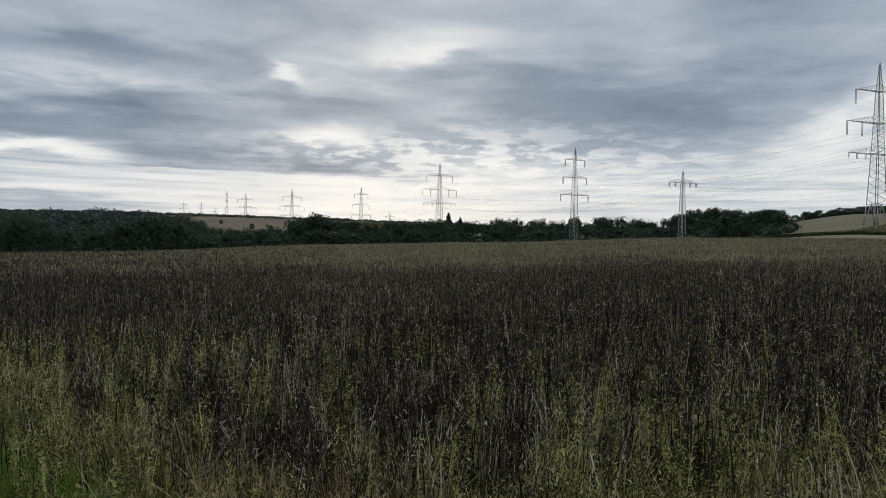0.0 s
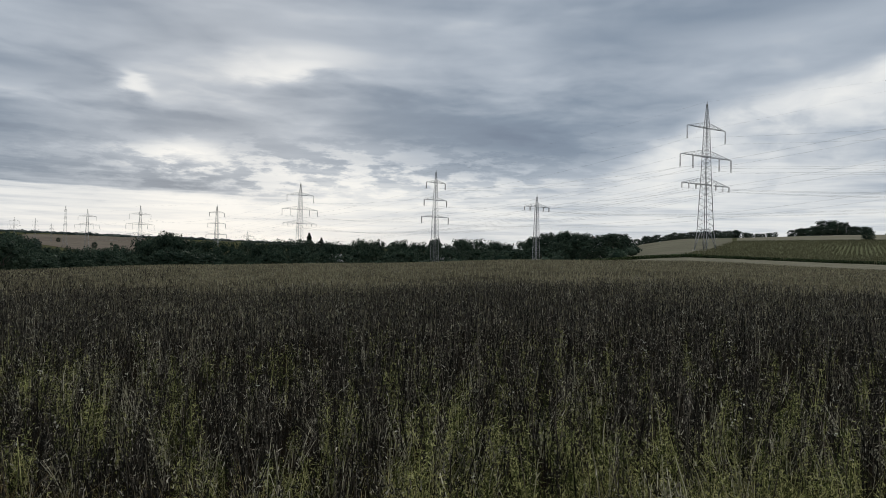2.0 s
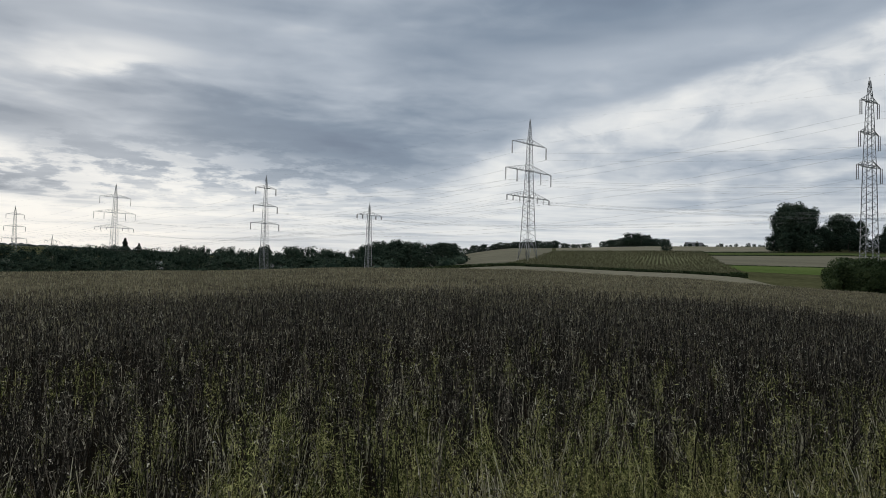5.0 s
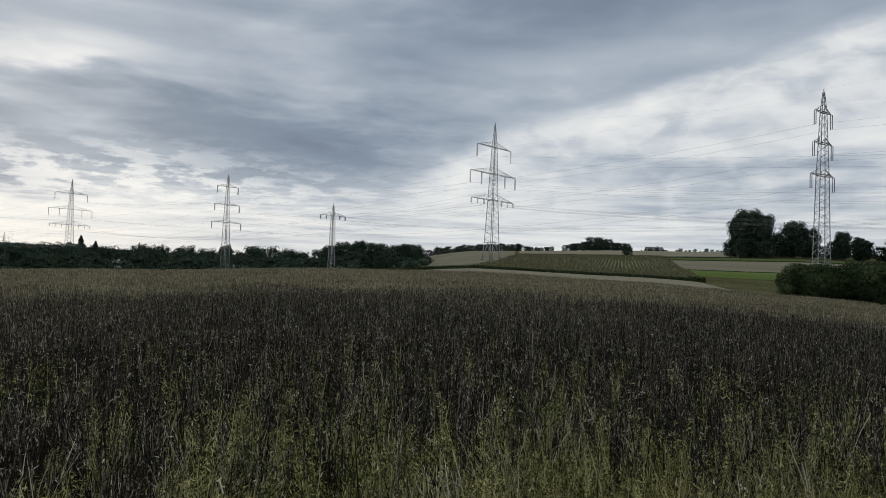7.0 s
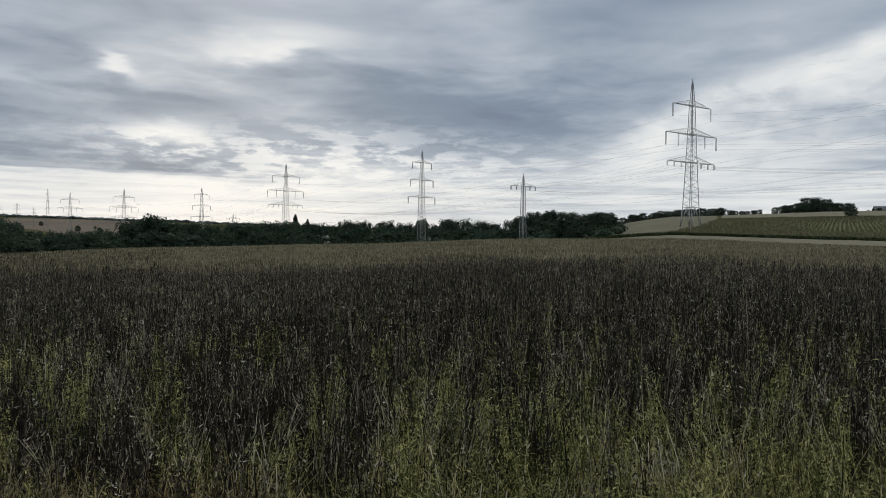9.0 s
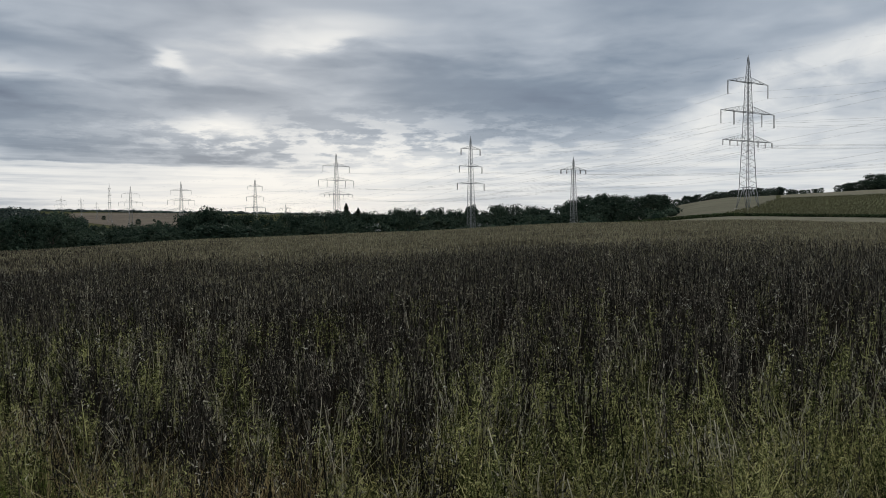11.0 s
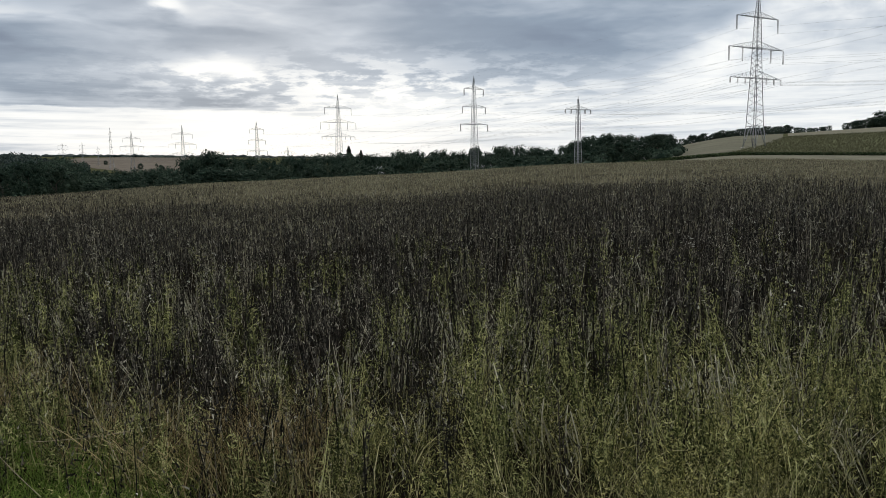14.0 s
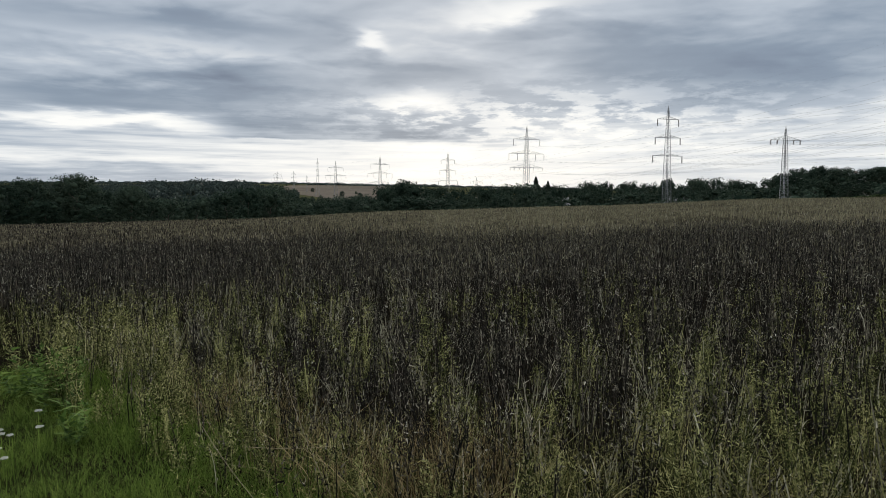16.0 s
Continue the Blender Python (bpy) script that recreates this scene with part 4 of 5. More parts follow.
def house(width, depth, wall, rise, roof_mat, label):
    root = new("house")
    bm = bmesh.new()
    a, b = width / 2, depth / 2
    pts = [(-a, -b, -1), (a, -b, -1), (a, b, -1), (-a, b, -1), (-a, -b, wall), (a, -b, wall), (a, b, wall), (-a, b, wall), (-a, 0, wall + rise), (a, 0, wall + rise)]
    vv = [bm.verts.new(p) for p in pts]
    for f in ((0, 1, 5, 4), (2, 3, 7, 6), (1, 2, 6, 9, 5), (3, 0, 4, 8, 7), (3, 2, 1, 0)):
        bm.faces.new([vv[i] for i in f])
    part("wall", bm, M_WALL, root)
    bm = bmesh.new()
    o, t = 0.5, 0.25
    for s in (-1, 1):
        e = (rise / b) * o
        quad = [(-a - o, s * (b + o), wall - e + 0.05), (a + o, s * (b + o), wall - e + 0.05), (a + o, 0, wall + rise + 0.05), (-a - o, 0, wall + rise + 0.05)]
        lowv = [bm.verts.new(p) for p in quad]
        topv = [bm.verts.new((p[0], p[1], p[2] + t)) for p in quad]
        bm.faces.new(lowv)
        bm.faces.new(topv)
        for k in range(4):
            bm.faces.new([lowv[k], lowv[(k + 1) % 4], topv[(k + 1) % 4], topv[k]])
    roof = part("roof", bm, roof_mat, root)
    bm = bmesh.new()
    bmesh.ops.create_cube(bm, size=1, matrix=Matrix.Translation((a * 0.4, 0.8, wall + rise + 0.4)) @ Matrix.Diagonal((0.7, 0.7, 1.8, 1)))
    part("chimney", bm, M_ROOF, roof)
    return tagged(root, label, "house")


for az, r, w, d, wl, rs, rm, turn, label in ((2.3, 372, 8, 8, 8.0, 3.5, M_SHEET, 10, "house with a pale roof among trees"),
                                             (22.8, 330, 9, 7, 7.5, 2.6, M_SHEET, 20, "house with a pale roof between the trees"),
                                             (10.95, 318, 9, 6, 7.0, 1.4, M_SHEET, 8, "low pale-roofed shed among trees"),
                                             (43.8, 612, 13, 9, 1.6, 2.6, M_SLATE, -30, "low farmhouse with a dark slate roof on the ridge")):
    ob = house(w, d, wl, rs, rm, label)
    x, y = (float(v) for v in polar(az, r))
    ob.matrix_basis = pose(x, y, float(ground_z(x, y)), 0, 0, turn)

tagged(sheet("field_maize", [29.5, 33.4, 44.0, 45.7, 47.3], [171, 171, 171, 171, 171], [176, 368, 368, 258, 178], 30, M_MAIZE_SOIL, 0.05), "green-brown ground of the maize field", "field")

# ======================= maize =======================
g = np.random.default_rng(31)
heading = radians(41.3)
along = np.array([math.sin(heading), math.cos(heading)])
across = np.array([math.cos(heading), -math.sin(heading)])
LEFT = np.array([(150, 29.0), (175, 29.5), (250, 31.5), (370, 33.5)])
RIGHT = np.array([(150, 47.6), (172, 47.4), (200, 47.0), (255, 45.8), (330, 44.7), (372, 44.2)])
u, w = np.meshgrid(np.arange(-85, 60, 1.25), np.arange(120, 380, 0.8), indexing="ij")
u, w = u.ravel() + g.normal(size=u.size) * np.where((np.abs(u.ravel() - 1) < 15) & (w.ravel() > 222) & (w.ravel() < 300), 0.17, 0.8), w.ravel() + g.uniform(-0.3, 0.3, w.size)
px, py = u * across[0] + w * along[0], u * across[1] + w * along[1]
pr, pa = np.hypot(px, py), np.degrees(np.arctan2(px, py))
front = 170 + 2 * np.sin(pa)
keep = (pr > front) & (pr < 368) & (pa > np.interp(pr, LEFT[:, 0], LEFT[:, 1])) & (pa < np.interp(pr, RIGHT[:, 0], RIGHT[:, 1]))
keep &= (pr < 190) | (g.random(len(pr)) < 0.75)
px, py = px[keep], py[keep]
base = np.stack([px, py, ground_z(px, py)], 1)
n = len(base)
h = Heap()
way = np.stack([g.normal(size=n) * 0.08, g.normal(size=n) * 0.08, np.ones(n)], 1)
v, f = strips(base, way, g.uniform(0.5, 0.85, n), np.full(n, 0.24), g, 1, 0.1, 0.5)
h.add(v, f)
for k in range(2):
    b2 = base + np.array([0, 0, 1.0]) * g.uniform(0.3, 0.8, (n, 1))
    way = np.stack([g.normal(size=n), g.normal(size=n), g.uniform(0.2, 0.9, n)], 1)
    off = np.abs(px * across[0] + py * across[1] - 1)
    far_on = px * along[0] + py * along[1]
    open_rows = (off < 15) & (far_on > 222) & (far_on < 300)
    v, f = strips(b2, way, g.uniform(0.45, 0.75, n) * np.where(open_rows, 0.55, 1.0), np.full(n, 0.16), g, 1, 0.3, 0.3)
    h.add(v, f)
tagged(h.make("maize_field", M_CORN), "rows of dull green maize on the slope", "maize", kind="stuff")
# weedy margins between the fields


def margin(a0, a1, r0, r1, tall, count, leaf):
    t = g.random(count)
    x, y = polar(a0 + (a1 - a0) * t, r0 + (r1 - r0) * t + g.uniform(-1.0, 1.0, count))
    pos = np.stack([x, y, ground_z(x, y) + g.uniform(0, tall, count)], 1)
    v, f = leaf_quads(pos, leaf, g, 0.7)
    tagged(link_mesh("field_margin", v, f, M_BUSH), "dark weedy margin between two fields", "weeds", kind="stuff")


margin(20, 31, 169, 169, 0.8, 4200, 0.4)
margin(31, 47.4, 170, 170, 0.65, 5200, 0.35)
margin(46.4, 47.6, 168, 168, 1.1, 700, 0.4)
margin(44.8, 57, 322, 322, 0.4, 1800, 0.5)
margin(43.5, 50, 352, 356, 0.6, 1600, 0.5)
margin(45.8, 53, 247, 247, 0.2, 1200, 0.4)
margin(33.5, 44.5, 371, 371, 0.5, 1600, 0.5)
margin(20, 40, 112, 112, 0.35, 1800, 0.25)

# ======================= the crop =======================
g = np.random.default_rng(41)
EDGE_N = np.array([0.66, 0.75])


def past_edge(x, y):
    """Metres past the rim of the grass track, into the field."""
    return (x + 1.3) * EDGE_N[0] + (y - 3.6) * EDGE_N[1]


def crop_edge(x):
    return np.interp(x, [-4.0, -1.8, -0.5, 0.6, 20.6], [0.5, 0.15, 0.4, 1.3, 10.3])


def patchy(x, y, scale, seed):
    """Smooth patches between 0 and 1."""
    s = np.zeros_like(x)
    gg = np.random.default_rng(seed)
    for k in range(5):
        a, p, q = gg.uniform(0, 2 * np.pi), gg.uniform(0, 6.28), gg.uniform(0.6, 1.7)
        s += np.sin((x * math.cos(a) + y * math.sin(a)) * q / scale + p)
    return 0.5 + 0.5 * np.tanh(s * 0.7)


def scatter(r0, r1, per_m2, a0=-46.0, a1=66.0):
    n = int(per_m2 * radians(a1 - a0) / 2 * (r1 * r1 - r0 * r0))
    r = np.sqrt(g.uniform(r0 * r0, r1 * r1, n))
    a = g.uniform(a0, a1, n)
    return polar(a, r)


def on_ground(x, y, up=0.0):
    return np.stack([x, y, ground_z(x, y) + up], 1)


def lean(n, s):
    return np.stack([g.normal(size=n) * s, g.normal(size=n) * s, np.ones(n)], 1)


def clump(x, y):
    """Where green growth stands in clumps between the dark stalks."""
    return patchy(x, y, 0.17, 9) * (0.35 + 0.65 * patchy(x, y, 0.7, 31))


# soil under the near crop and the verge, its colour blackened for shaded gaps
tagged(sheet("soil", [-62, -44, -30, 10, 78], [9.0, 5.5, 3.4, 2.2, 2.2], [30, 30, 30, 30, 30], 24, M_SOIL, 0.012, 0.01, 5), "soil and dead thatch, darkened for the shade between stalks", "soil")

# closed canopy, where single stalks can no longer be told apart
sa = np.arange(-48, 68.1, 0.35)
sr = np.geomspace(15, 109.5, 110)
SR, SA = np.meshgrid(sr, sa, indexing="ij")
x, y = polar(SA, SR)
lift = np.interp(SR, [15, 20, 32, 109, 109.5], [0.02, 0.36, 0.56, 0.62, 0.1]) + g.uniform(-0.10, 0.10, SR.shape) * np.interp(SR, [9, 30], [0.4, 1])
m = len(sa)
ii, jj = np.meshgrid(np.arange(len(sr) - 1), np.arange(m - 1), indexing="ij")
kk = ii * m + jj
tagged(link_mesh("crop_canopy", np.stack([x, y, ground_z(x, y) + lift], -1), np.stack([kk, kk + 1, kk + m + 1, kk + m], -1).reshape(-1, 4), M_CANOPY),
       "dense brown ripe crop seen from above", "crop", kind="stuff")

stalks, heads, withered, tops, pale, weeds, dry, lush = (Heap() for _ in range(8))

# near the rim the growth stands in clumps: bushy weeds, sheaves of bleached stalks, tufts of grass


ROOM = []


def sites(r0, r1, per_m2, chance):
    """Places of clumps, kept with a chance that depends on how far into the crop they stand."""
    x, y = scatter(r0, r1, per_m2)
    s = past_edge(x, y) - crop_edge(x)
    keep = (past_edge(x, y) > -0.4) & (g.random(len(x)) < chance(s) * np.interp(x, [-3.2, -2.2, -0.6, 0.6, 1.6, 3.0, 5.0], [0.95, 0.7, 0.42, 0.62, 0.72, 0.66, 0.55]))
    return x[keep], y[keep]


def sprays(x, y, wide, tall, stems, splay, together):
    """Stems of each clump: foot, direction and length."""
    k = np.repeat(np.arange(len(x)), stems)
    n = len(k)
    off = g.normal(size=(n, 2)) * 0.42 * wide[k][:, None]
    common = g.normal(size=(len(x), 2)) * together
    d = np.column_stack([off / wide[k][:, None] * splay + common[k] + g.normal(size=(n, 2)) * 0.08, np.ones(n)])
    d /= np.linalg.norm(d, axis=1, keepdims=True)
    edge = np.hypot(off[:, 0], off[:, 1]) / wide[k]
    high = tall[k] * g.uniform(0.62, 1.0, n) * (1.0 - 0.3 * np.clip(edge, 0, 1))
    return on_ground(x[k] + off[:, 0], y[k] + off[:, 1]), d, high


def leafy(heap, foot, d, high, per_stem, size, slim, low, loose, upright):
    """Small leaves set along the stems."""
    k = np.repeat(np.arange(len(foot)), per_stem)
    n = len(k)
    t = low + (1.03 - low) * g.random(n)
    p = foot[k] + d[k] * (high[k] * t)[:, None] + g.normal(size=(n, 3)) * loose
    way = np.column_stack([g.normal(size=(n, 2)), g.uniform(-0.2, upright, n)])
    v, f = slivers(p, way, g.uniform(0.55, 1.6, n) * size, g.uniform(0.6, 1.4, n) * size * slim, g)
    heap.add(v, f)


for r0, r1, dens, leaves, stems, size in ((2.9, 6.5, 24.0, 44, 7, 0.024), (6.5, 13, 16.0, 28, 6, 0.036)):
    x, y = sites(r0, r1, dens, lambda s: np.interp(s, [-1.2, -0.4, 1.2, 2.6, 5.0, 8.0], [0.45, 0.7, 0.62, 0.46, 0.20, 0.03]))
    n = len(x)
    wide, tall = g.uniform(0.03, 0.10, n), g.uniform(0.34, 0.82, n) * (0.8 + 0.3 * patchy(x, y, 0.3, 61))
    ROOM.append(np.column_stack([x, y, wide]))
    foot, d, high = sprays(x, y, wide, tall, stems, 0.12, 0.10)
    v, f = strips(foot, d, high, g.uniform(0.004, 0.008, len(foot)), g, 2, 0.16, 0.5)
    weeds.add(v, f)
    leafy(weeds, foot, d, high, leaves, size, 0.30, 0.22, 0.013, 1.9)

for r0, r1, dens in ((3.5, 6.5, 8.5), (6.5, 13, 5.0)):
    x, y = sites(r0, r1, dens, lambda s: np.interp(s, [-1.0, 0.0, 2.0, 8.0], [0.1, 0.7, 0.75, 0.35]) * 0.85)
    keep = past_edge(x, y) > 0.5
    x, y = x[keep], y[keep]
    n = len(x)
    wide, tall = g.uniform(0.05, 0.18, n), g.uniform(0.42, 0.80, n)
    ROOM.append(np.column_stack([x, y, wide * 0.7]))
    foot, d, high = sprays(x, y, wide, tall, 14, 0.24, 0.24)
    high *= g.uniform(0.5, 1.0, len(high))
    v, f = strips(foot, d, high, g.uniform(0.005, 0.011, len(foot)), g, 3, 0.26, 0.6)
    pale.add(v, f)
    leafy(pale, foot, d, high, 6, 0.026, 0.16, 0.4, 0.005, 2.6)

x, y = sites(2.3, 9.5, 11.0, lambda s: np.interp(s, [-1.4, -0.6, 0.3, 1.2], [0.95, 0.8, 0.25, 0.0]))
keep = (x > -1.2) | (past_edge(x, y) > 0.15)
x, y = x[keep], y[keep]
n = len(x)
foot, d, high = sprays(x, y, g.uniform(0.10, 0.26, n), g.uniform(0.34, 0.62, n), 40, 0.6, 0.22)
v, f = strips(foot, d, high, g.uniform(0.0045, 0.009, len(foot)), g, 3, 0.75, 0.15)
dry.add(v, f)


def crowded(x, y):
    """True where a clump, or the open side just before it, leaves no room for a stalk."""
    out = np.zeros(len(x), dtype=bool)
    for cx, cy, w in np.concatenate(ROOM):
        r = math.hypot(cx, cy)
        dx, dy = x - cx, y - cy
        along = (dx * cx + dy * cy) / r
        across = np.abs(dx * cy - dy * cx) / r
        out |= (across < w * 0.95) & (along < w * 0.6) & (along > -w - 0.42)
    return out


# near: single dark stalks with withered leaves and pods
for r0, r1, dens in ((2.6, 7.0, 270), (7.0, 10.5, 150)):
    x, y = scatter(r0, r1, dens)
    s = past_edge(x, y) - crop_edge(x)
    keep = (s > g.uniform(-0.7, 0.4, len(x))) & (g.random(len(x)) < np.clip(0.75 + 0.3 * s, 0.4, 1)) & (g.random(len(x)) < (0.25 + 0.85 * patchy(x, y, 0.08, 2)) * (1.05 - 0.4 * clump(x, y)))
    keep &= ~crowded(x, y) | (g.random(len(x)) < 0.15)
    x, y, s = x[keep], y[keep], s[keep]
    n = len(x)
    height = g.uniform(0.5, 0.9, n) * (0.82 + 0.28 * patchy(x, y, 1.2, 1)) * np.interp(s, [-0.5, 1.0, 4.0], [0.6, 0.78, 1.0])
    base, way = on_ground(x, y), lean(n, 0.09)
    way /= np.linalg.norm(way, axis=1, keepdims=True)
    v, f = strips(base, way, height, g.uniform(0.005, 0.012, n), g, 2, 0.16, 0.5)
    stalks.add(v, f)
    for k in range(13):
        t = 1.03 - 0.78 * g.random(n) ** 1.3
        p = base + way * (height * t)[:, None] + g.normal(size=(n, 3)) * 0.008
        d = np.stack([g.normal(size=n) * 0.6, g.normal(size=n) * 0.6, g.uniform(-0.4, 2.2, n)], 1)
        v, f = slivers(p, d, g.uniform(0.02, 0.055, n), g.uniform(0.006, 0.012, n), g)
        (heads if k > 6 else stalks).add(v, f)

# middle distance
x, y = scatter(10.5, 24, 85)
n = len(x)
height = g.uniform(0.52, 0.9, n) * (0.85 + 0.24 * patchy(x, y, 2.2, 1))
base, way = on_ground(x, y), lean(n, 0.09)
way /= np.linalg.norm(way, axis=1, keepdims=True)
v, f = strips(base + way * 0.25, way, height - 0.25, g.uniform(0.007, 0.012, n), g, 1, 0.08, 0.6)
stalks.add(v, f)
for k in range(6):
    p = base + way * (height * g.uniform(0.45, 1.02, n))[:, None] + g.normal(size=(n, 3)) * 0.012
    d = np.stack([g.normal(size=n) * 0.5, g.normal(size=n) * 0.5, g.uniform(0, 2.4, n)], 1)
    v, f = slivers(p, d, g.uniform(0.03, 0.09, n), g.uniform(0.009, 0.018, n), g)
    (withered if k < 4 else stalks).add(v, f)

# paler tips, more and more of them further out, standing for tops lit at grazing angle
def ripe(x, y):
    """Share of tan tops: few near the verge, many towards the brow, in place of grazing light."""
    r, a = np.hypot(x, y), np.degrees(np.arctan2(x, y))
    return np.interp(r, [10, 16, 30, 60], [0.26, 0.72, 0.9, 1.0]) * np.interp(a, [-34, -20, -8, 30, 45], [0.14, 0.42, 0.9, 1.0, 0.6]) * (0.75 + 0.5 * patchy(x, y, 3.0, 41))


x, y = scatter(9.5, 26, 78)
keep = g.random(len(x)) < ripe(x, y)
x, y = x[keep], y[keep]
n = len(x)
v, f = slivers(on_ground(x, y, g.uniform(0.45, 0.68, n)), lean(n, 0.2), g.uniform(0.05, 0.15, n), g.uniform(0.009, 0.018, n), g)
tops.add(v, f)

# far: tops standing out of the canopy
for r0, r1, dens, wide in ((24, 55, 18, 0.04), (55, 109, 7, 0.075)):
    x, y = scatter(r0, r1, dens * 1.15)
    keep = g.random(len(x)) < ripe(x, y)
    x, y = x[keep], y[keep]
    n = len(x)
    up = np.interp(np.hypot(x, y), [15, 20, 32, 109], [0.05, 0.3, 0.48, 0.5])
    v, f = strips(on_ground(x, y, up), lean(n, 0.2), g.uniform(0.12, 0.36, n), g.uniform(0.35, 0.95, n) * wide, g, 1, 0.2, 0.4)
    tops.add(v, f)
    x, y = scatter(r0, r1, dens * 0.8)
    n = len(x)
    v, f = strips(on_ground(x, y, 0.42), lean(n, 0.2), g.uniform(0.1, 0.33, n), g.uniform(0.35, 0.9, n) * wide, g, 1, 0.2, 0.4)
    withered.add(v, f)

# the crop towards the west is still dark
for r0, r1, dens, wide in ((20, 50, 26, 0.045), (50, 109, 8, 0.09)):
    x, y = scatter(r0, r1, dens, -46, -8)
    keep = g.random(len(x)) < np.interp(np.degrees(np.arctan2(x, y)), [-30, -8], [1.0, 0.1])
    x, y = x[keep], y[keep]
    n = len(x)
    v, f = slivers(on_ground(x, y, g.uniform(0.45, 0.6, n)), lean(n, 0.2), g.uniform(0.1, 0.3, n), g.uniform(0.4, 1.0, n) * wide, g)
    stalks.add(v, f)

# pale bleached stalks among the crop
for r0, r1, dens, wide in ((2.7, 11, 12, 0.0046), (11, 28, 12.0, 0.008)):
    x, y = scatter(r0, r1, dens)
    s = past_edge(x, y) - crop_edge(x)
    keep = (s > -0.6) & (g.random(len(x)) < (0.1 + 0.9 * patchy(x, y, 0.5, 5)) * np.clip(patchy(x, y, 0.05, 6) * 1.6 - 0.6, 0.02, 1)) & (g.random(len(x)) < np.clip(1.15 - s / 14, 0.35, 1))
    x, y = x[keep], y[keep]
    n = len(x)
    height = g.uniform(0.25, 0.72, n)
    way = lean(n, 0.18)
    way /= np.linalg.norm(way, axis=1, keepdims=True)
    base = on_ground(x, y)
    v, f = strips(base, way, height, g.uniform(0.8, 1.6, n) * wide, g, 3, 0.2, 0.6)
    pale.add(v, f)
    for k in range(12):
        p = base + way * (height * g.uniform(0.3, 1.02, n))[:, None] + g.normal(size=(n, 3)) * 0.008
        d = np.stack([g.normal(size=n), g.normal(size=n), g.uniform(-0.3, 2.2, n)], 1)
        v, f = slivers(p, d, g.uniform(0.015, 0.045, n), np.full(n, wide * 1.6), g)
        pale.add(v, f)

# tall bleached panicles standing over the crop here and there
n = 60
x, y = polar(g.uniform(-36, 62, n), g.uniform(6.5, 22, n))
keep = past_edge(x, y) - crop_edge(x) > 1.2
x, y = x[keep], y[keep]
n = len(x)
base, way, height = on_ground(x, y), lean(n, 0.08), g.uniform(0.74, 0.98, n)
v, f = strips(base, way, height, np.full(n, 0.006), g, 3, 0.06, 0.5)
pale.add(v, f)
way /= np.linalg.norm(way, axis=1, keepdims=True)
for k in range(34):
    p = base + way * (height * g.uniform(0.78, 1.0, n))[:, None] + g.normal(size=(n, 3)) * np.array([0.03, 0.03, 0.012])
    d = np.stack([g.normal(size=n), g.normal(size=n), g.uniform(-0.2, 1.0, n)], 1)
    v, f = slivers(p, d, g.uniform(0.015, 0.04, n), np.full(n, 0.008), g)
    pale.add(v, f)

# broad-leaved green herbs where the track meets the verge
n = 420
aa, rr = g.uniform(-46, -34.5, n), g.uniform(5.4, 7.4, n)
x, y = polar(aa, rr)
keep = (np.abs(past_edge(x, y) - 0.3) < 0.9) & (g.random(n) < 0.2 + 0.9 * patchy(x, y, 0.25, 33))
x, y = x[keep], y[keep]
n = len(x)
base, way, height = on_ground(x, y), lean(n, 0.15), g.uniform(0.2, 0.5, n)
herbs = Heap()
for k in range(26):
    t = g.uniform(0.15, 1.0, n)
    p = base + way * (height * t)[:, None]
    d = np.stack([g.normal(size=n), g.normal(size=n), g.uniform(-0.1, 0.6, n)], 1)
    v, f = strips(p, d, g.uniform(0.045, 0.095, n), g.uniform(0.015, 0.034, n), g, 2, 0.4, 0.15)
    herbs.add(v, f)
tagged(herbs.make("green_herbs", M_HERB), "broad-leaved green herbs beside the track", "herbs", kind="stuff")

# bushy low growth carpeting the verge
n = 6500
x, y = polar(g.uniform(-30, 66, n), np.sqrt(g.uniform(2.3 ** 2, 8.2 ** 2, n)))
x2, y2 = polar(g.uniform(-24, 66, 6500), np.sqrt(g.uniform(2.2 ** 2, 5.4 ** 2, 6500)))
x, y = np.concatenate([x, x2]), np.concatenate([y, y2])
n = len(x)
s = past_edge(x, y)
keep = (s > -0.7) & (g.random(n) < np.clip(1.0 - (s - crop_edge(x) - 0.2) / 1.1, 0, 1)) & (g.random(n) < (0.02 + 0.45 * clump(x, y) + 0.7 * np.clip(patchy(x, y, 0.10, 22) * 1.5 - 0.5, 0, 1)) * np.interp(x, [-2, 0.2, 0.8], [0.15, 0.4, 0.85]))
x, y = x[keep], y[keep]
n = len(x)
base = on_ground(x, y)
tall = g.uniform(0.10, 0.38, n) * np.interp(x, [-3, 0.5, 4], [0.7, 0.8, 1.15])
carpet = Heap()
for k in range(44):
    t = g.uniform(0.15, 1.0, n)
    p = base + np.stack([g.normal(size=n) * 0.07, g.normal(size=n) * 0.07, tall * t], 1)
    d = np.stack([g.normal(size=n), g.normal(size=n), g.uniform(-0.2, 1.6, n)], 1)
    v, f = slivers(p, d, g.uniform(0.014, 0.036, n), g.uniform(0.0035, 0.007, n), g)
    carpet.add(v, f)
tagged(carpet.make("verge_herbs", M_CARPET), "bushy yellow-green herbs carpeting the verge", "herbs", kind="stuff")

